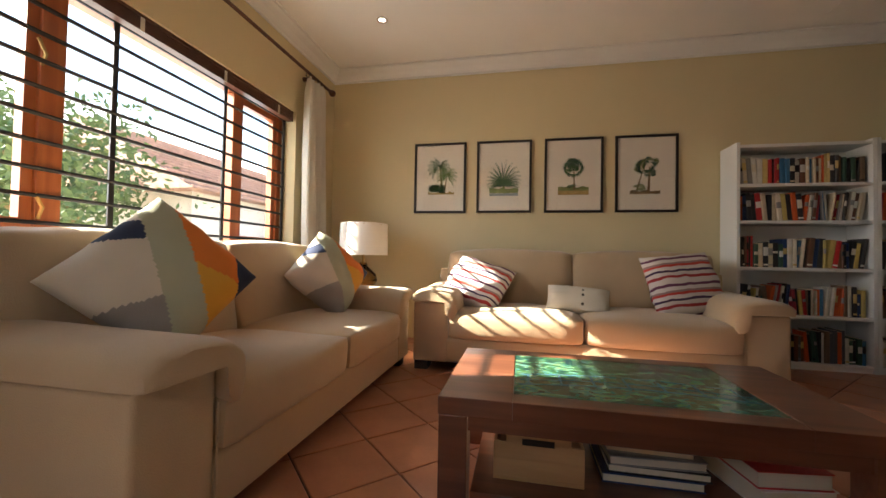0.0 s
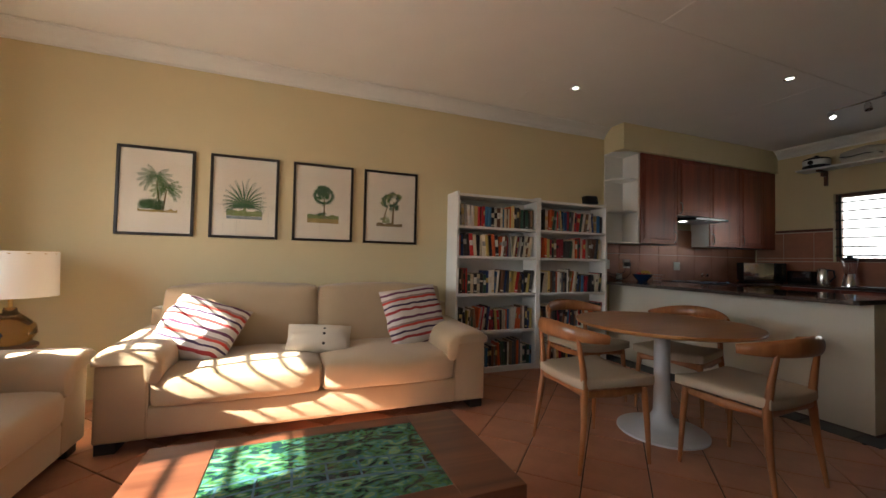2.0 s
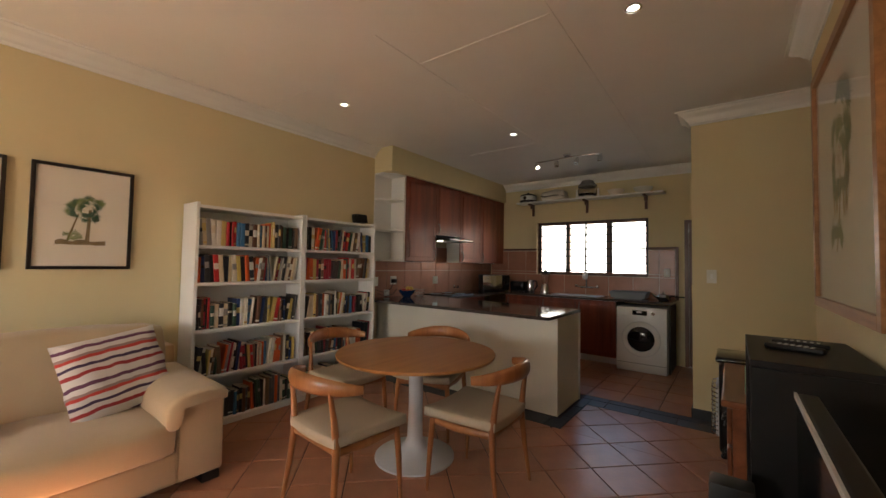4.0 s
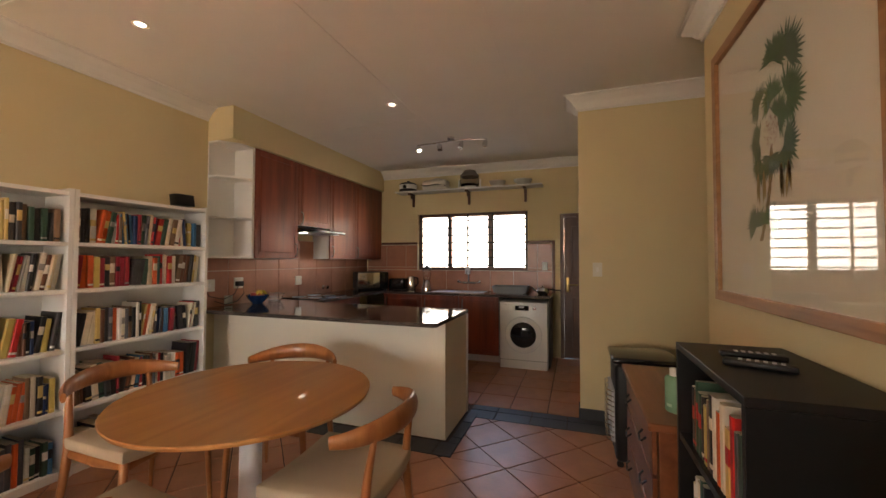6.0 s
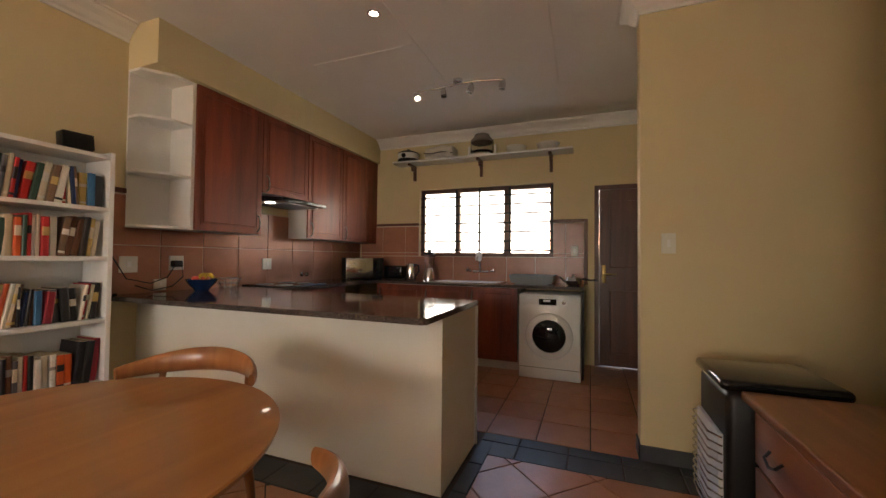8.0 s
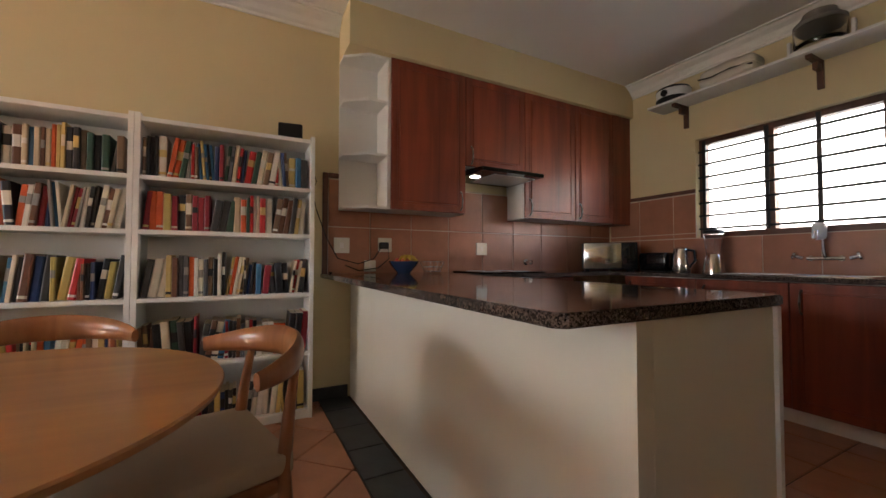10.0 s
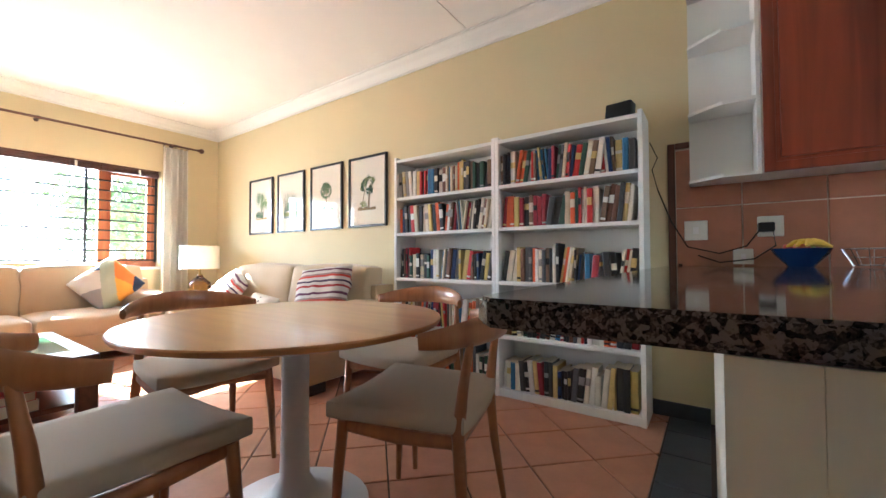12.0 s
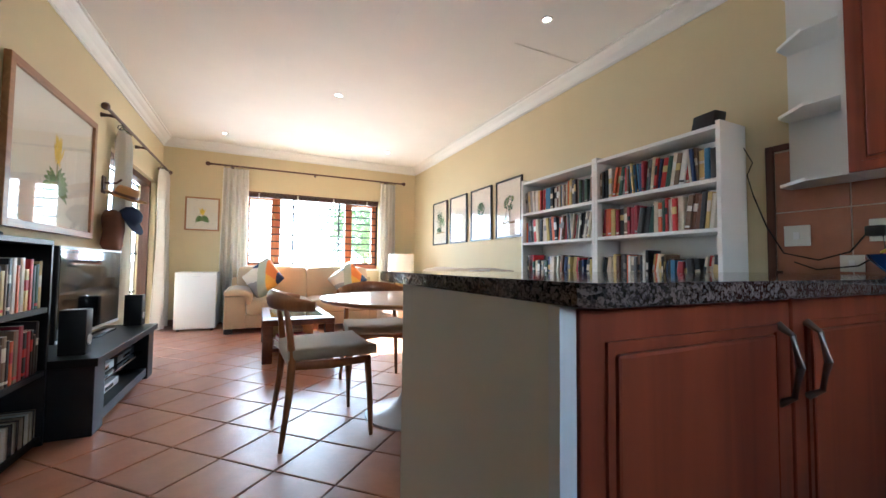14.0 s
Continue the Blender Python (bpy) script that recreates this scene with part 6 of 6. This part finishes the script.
z = 0.12
for i, (w, d, h) in enumerate(((0.3, 0.24, 0.03), (0.3, 0.23, 0.026), (0.29, 0.23, 0.03), (0.26, 0.2, 0.022), (0.28, 0.22, 0.025))):
    flat_book(1.49 + random.uniform(-0.015, 0.015), 1.95, z, w, d, h, random.uniform(-4, 4), random.choice((PALETTE[0], PALETTE[9], PALETTE[5], PALETTE[13])))
    z += h + 0.0005
flat_book(1.83, 1.93, 0.12, 0.22, 0.28, 0.06, 12, PALETTE[9])
flat_book(1.83, 1.93, 0.1805, 0.21, 0.27, 0.05, 8, PALETTE[1])

# ---- outside ----
# Unseen ground, kept pale so that it reflects sunlight up to the ceiling.
BOUNCE_GROUND = mat("pale_bounce_ground", (0.3, 0.27, 0.22), 0.95, vary=0.3, scale=2, bump=0.3)
structure("ground", boxes((-300, -300, -0.4, 300, 300, -0.22)), BOUNCE_GROUND, "unseen ground round the house, pale to bounce light indoors", "ground")
structure("roof", boxes((W - 0.5, -2.2, H + 0.16, E + 0.5, N + 0.5, H + 0.3)), CEIL, "flat roof slab over the rooms", "roof")
ROOF = mat("roof_tile", (0.5, 0.3, 0.22), 0.8, vary=0.25, scale=6, bump=0.3, bscale=20)
WALLW = mat("neighbour_wall", (0.72, 0.66, 0.58), 0.85, vary=0.06)


def house(x0, y0, x1, y1, h, rise, along, label):
    ob = thing("house", pose(0, 0, 0), label, "house")
    part("wall", boxes((x0, y0, -0.22, x1, y1, h)), WALLW, ob, smooth=False)
    bm = bmesh.new()
    o = 0.4
    if along == "y":
        mid = (x0 + x1) / 2
        v = [bm.verts.new(p) for p in ((x0 - o, y0 - o, h - 0.1), (x0 - o, y1 + o, h - 0.1), (x1 + o, y1 + o, h - 0.1), (x1 + o, y0 - o, h - 0.1), (mid, y0 - o, h + rise), (mid, y1 + o, h + rise))]
        for f in ((0, 1, 5, 4), (2, 3, 4, 5), (3, 0, 4), (1, 2, 5), (0, 3, 2, 1)):
            bm.faces.new([v[i] for i in f])
    part("roof", bm, ROOF, ob, smooth=False)
    for k in range(14):
        f = k / 14
        xx = x0 - o + f * ((x1 - x0) / 2 + o)
        zz = h - 0.1 + f * (rise + 0.1)
        for a, c in ((xx, 1), (x0 + x1 - xx, -1)):
            part("tile_course", boxes((min(a, a + c * 0.03), y0 - o, zz + 0.02, max(a, a + c * 0.03), y1 + o, zz + 0.06)), ROOF, ob, smooth=False)
    return ob


house(-10.5, 7.2, -5.6, 16, 2.2, 1.5, "y", "neighbouring house with pale walls and a red tiled roof")
house(14.0, -6, 18, 2.0, 1.5, 0.9, "y", "neighbouring house with pale walls and a red tiled roof")
# Unseen wall, added to cut down the light through the south door.
structure("wall_light_block", boxes((-3.2, -2.6, -0.22, 4.6, -2.4, 2.3)), WALLW, "unseen pale wall added to block light at the south door", "garden wall")
structure("boundary_wall", boxes((-4.2, -12, -0.22, -4.0, 20, 0.95), (11.2, -12, -0.22, 11.4, 20, 1.2)), WALLW, "pale plastered garden wall", "garden wall")


def tree(x, y, h, r, seed, label, dense=900):
    random.seed(seed)
    ob = thing("tree", pose(x, y, -0.22), label, "tree")
    bm = tube([(0, 0, 0), (0.05, 0.03, h * 0.3), (-0.04, 0.06, h * 0.6), (0, 0, h * 0.85)], [0.13, 0.1, 0.07, 0.03], 8)
    tips = []
    for i in range(10):
        a, z = i * 2.4, h * (0.35 + 0.05 * i)
        q = Vector((r * 0.8 * math.cos(a), r * 0.8 * math.sin(a), z + r * 0.5))
        tube([(0, 0, z), q * 0.5 + Vector((0, 0, z * 0.55)), q], [0.05, 0.03, 0.012], 6, bm)
        tips.append(q)
    part("trunk", bm, TRUNK, ob)
    verts, faces = [], []
    for i in range(dense):
        c = random.choice(tips) + Vector([random.gauss(0, r * 0.33) for _ in range(3)])
        for k in range(4):
            p = c + Vector([random.gauss(0, 0.09) for _ in range(3)])
            u = Vector([random.gauss(0, 1) for _ in range(3)]).normalized()
            v = u.orthogonal().normalized()
            n = len(verts)
            verts += [p - u * 0.07, p + v * 0.03, p + u * 0.07, p - v * 0.03]
            faces.append((n, n + 1, n + 2, n + 3))
    me = bpy.data.meshes.new("crown")
    me.from_pydata(verts, [], faces)
    me.materials.append(mat("foliage", (0.1, 0.15, 0.05), 0.7, vary=0.4, scale=1.5))
    cr = new("crown", me)
    cr.parent = ob


tree(-6.0, 4.9, 3.0, 1.0, 1, "leafy garden tree behind the wall")
tree(-8.3, 5.2, 3.3, 1.2, 2, "leafy garden tree behind the wall")
HAZE = mat("bright_haze", (1.0, 0.98, 0.95), 1.0, vary=0.02, scale=0.05, emit=0.5)
structure("backdrop_west", boxes((-60, -90, -0.3, -59.5, 120, 22)), HAZE, "bright hazy sky at the horizon", "backdrop")
HAZE_EAST = mat("pale_haze", (0.12, 0.12, 0.12), 1.0, vary=0.02, scale=0.05)
HAZE_EAST.node_tree.nodes["Principled BSDF"].inputs["Emission Color"].default_value = (1.0, 0.98, 0.95, 1)
HAZE_EAST.node_tree.nodes["Principled BSDF"].inputs["Emission Strength"].default_value = 0.3
structure("backdrop_east", boxes((60, -90, -0.3, 60.5, 120, 22)), HAZE_EAST, "bright hazy sky at the horizon", "backdrop")

# ---- floor and wall tiles ----
def clip(poly, test, cut):
    res = []
    for i, p in enumerate(poly):
        q = poly[(i + 1) % len(poly)]
        if test(p):
            res.append(p)
        if test(p) != test(q):
            res.append(cut(p, q))
    return res


def clip_rect(poly, x0, y0, x1, y1):
    for ax, v, s in ((0, x0, 1), (0, x1, -1), (1, y0, 1), (1, y1, -1)):
        poly = clip(poly, lambda p: (p[ax] - v) * s >= -1e-9, lambda p, q: tuple(p[k] + (q[k] - p[k]) * (v - p[ax]) / (q[ax] - p[ax]) for k in (0, 1)))
        if len(poly) < 3:
            return []
    return poly


def slab(poly, z0, z1, inset=0.004):
    """A tile with eased edges from a convex outline round the origin."""
    bm = bmesh.new()
    cx, cy = sum(p[0] for p in poly) / len(poly), sum(p[1] for p in poly) / len(poly)
    rings = []
    for k, z in ((0, z0), (0, z1 - 0.002), (inset, z1)):
        rings.append([bm.verts.new((p[0] + (cx - p[0]) * k / 0.16, p[1] + (cy - p[1]) * k / 0.16, z)) for p in poly])
    n = len(poly)
    for a, b3 in zip(rings, rings[1:]):
        for i in range(n):
            bm.faces.new((a[i], a[(i + 1) % n], b3[(i + 1) % n], b3[i]))
    bm.faces.new(rings[-1])
    me = bpy.data.meshes.new("tile")
    bm.to_mesh(me)
    bm.free()
    return me


floor_ob = bpy.data.objects["floor"]


def lay(rects, pitch, diag, ox, oy, material, name, owner, joint=0.0075):
    h = (pitch - joint) / 2
    c = math.sqrt(0.5)
    base = [(-h, -h), (h, -h), (h, h), (-h, h)]
    if diag:
        base = [(c * (a - b), c * (a + b)) for a, b in base]
    whole = slab(base, -0.0075, 0.0)
    whole.materials.append(material)
    for i in range(-40, 60):
        for j in range(-60, 60):
            u, v = ox + i * pitch, oy + j * pitch
            x, y = (c * (u + v), c * (u - v)) if diag else (u, v)
            for x0, y0, x1, y1 in rects:
                if x < x0 - pitch or x > x1 + pitch or y < y0 - pitch or y > y1 + pitch:
                    continue
                poly = clip_rect([(x + a, y + b) for a, b in base], x0, y0, x1, y1)
                if not poly:
                    continue
                area2 = abs(sum(poly[k][0] * poly[(k + 1) % len(poly)][1] - poly[(k + 1) % len(poly)][0] * poly[k][1] for k in range(len(poly)))) / 2
                if area2 < 0.0008:
                    continue
                if area2 > 0.999 * (2 * h) ** 2:
                    me = whole
                else:
                    me = slab([(a - x, b - y) for a, b in poly], -0.0075, 0.0)
                    me.materials.append(material)
                ob = new(name, me)
                ob.parent = owner
                ob.matrix_basis = pose(x, y, 0)


P = 0.325
lay([(W, S, 4.775, N), (DX0, S - 0.2, DX1, S - 0.001), (4.7755, -1.8, 5.5, 1.855)], P, True, 0.018, 0.2135, TILE, "tile", floor_ob)
lay([(5.795, 0.2, E, 4.3)], 0.335, False, 5.96, 0.1, TILE, "tile", floor_ob)
lay([(4.78, 1.86, 4.985, N), (4.985, 1.86, 5.79, 1.94), (5.505, -0.6, 5.79, 1.86)], 0.3, False, 4.93, 0.05, SLATE, "slate_tile", floor_ob)


def wall_tiles(owner, rects, m, pitch_u, pitch_v, u0, v0):
    base = None
    for x0, z0, x1, z1 in rects:
        i0, i1 = math.floor((x0 - u0) / pitch_u), math.ceil((x1 - u0) / pitch_u)
        j0, j1 = math.floor((z0 - v0) / pitch_v), math.ceil((z1 - v0) / pitch_v)
        for i in range(i0, i1):
            for j in range(j0, j1):
                a, b4, c, d = max(x0, u0 + i * pitch_u), max(z0, v0 + j * pitch_v), min(x1, u0 + (i + 1) * pitch_u), min(z1, v0 + (j + 1) * pitch_v)
                if c - a < 0.02 or d - b4 < 0.02:
                    continue
                bm = boxes((a + 0.0032, -0.012, b4 + 0.0032, c - 0.0032, -0.004, d - 0.0032), bevel=0.0015, seg=1)
                part("tile", bm, SPLASH, owner, smooth=False, at=m)


sn = structure("trim_splashback_north", boxes((4.83, N - 0.006, 0.905, E, N, 1.62)), SPLASH_GROUT, "terracotta tiled splashback with pale joints", "splashback")
wall_tiles(sn, [(4.83, 0.907, E - 0.013, 1.62)], pose(0, N - 0.001, 0), 0.345, 0.352, 4.803, 0.907)
structure("trim_splashback_border", boxes((4.79, N - 0.022, 0.905, 4.829, N, 1.655), (4.83, N - 0.022, 1.621, 4.905, N, 1.655), bevel=0.004), DOORWOOD, "dark wooden border round the splashback", "border")
se = structure("trim_splashback_east", boxes((E - 0.006, 1.34, 0.905, E, 4.3, KZ0), (E - 0.006, 1.34, KZ0, E, KY0, 1.62), (E - 0.006, KY1, KZ0, E, 4.3, 1.62)), SPLASH_GROUT, "terracotta tiled splashback with pale joints", "splashback")
wall_tiles(se, [(-4.3, 0.907, -1.34, KZ0 - 0.002), (-KY0, KZ0, -1.34, 1.62), (-4.3, KZ0, -KY1, 1.62)], pose(E - 0.001, 0, 0, 0, 0, -90), 0.345, 0.352, -4.3, 0.907)
structure("trim_splashback_border_east", boxes((E - 0.02, 1.3, 0.905, E, 1.339, 1.655), (E - 0.02, 1.34, 1.621, E, KY0 - 0.001, 1.655), (E - 0.02, KY1 + 0.001, 1.621, E, 4.05, 1.655), bevel=0.004), DOORWOOD, "dark wooden border along the splashback", "border")
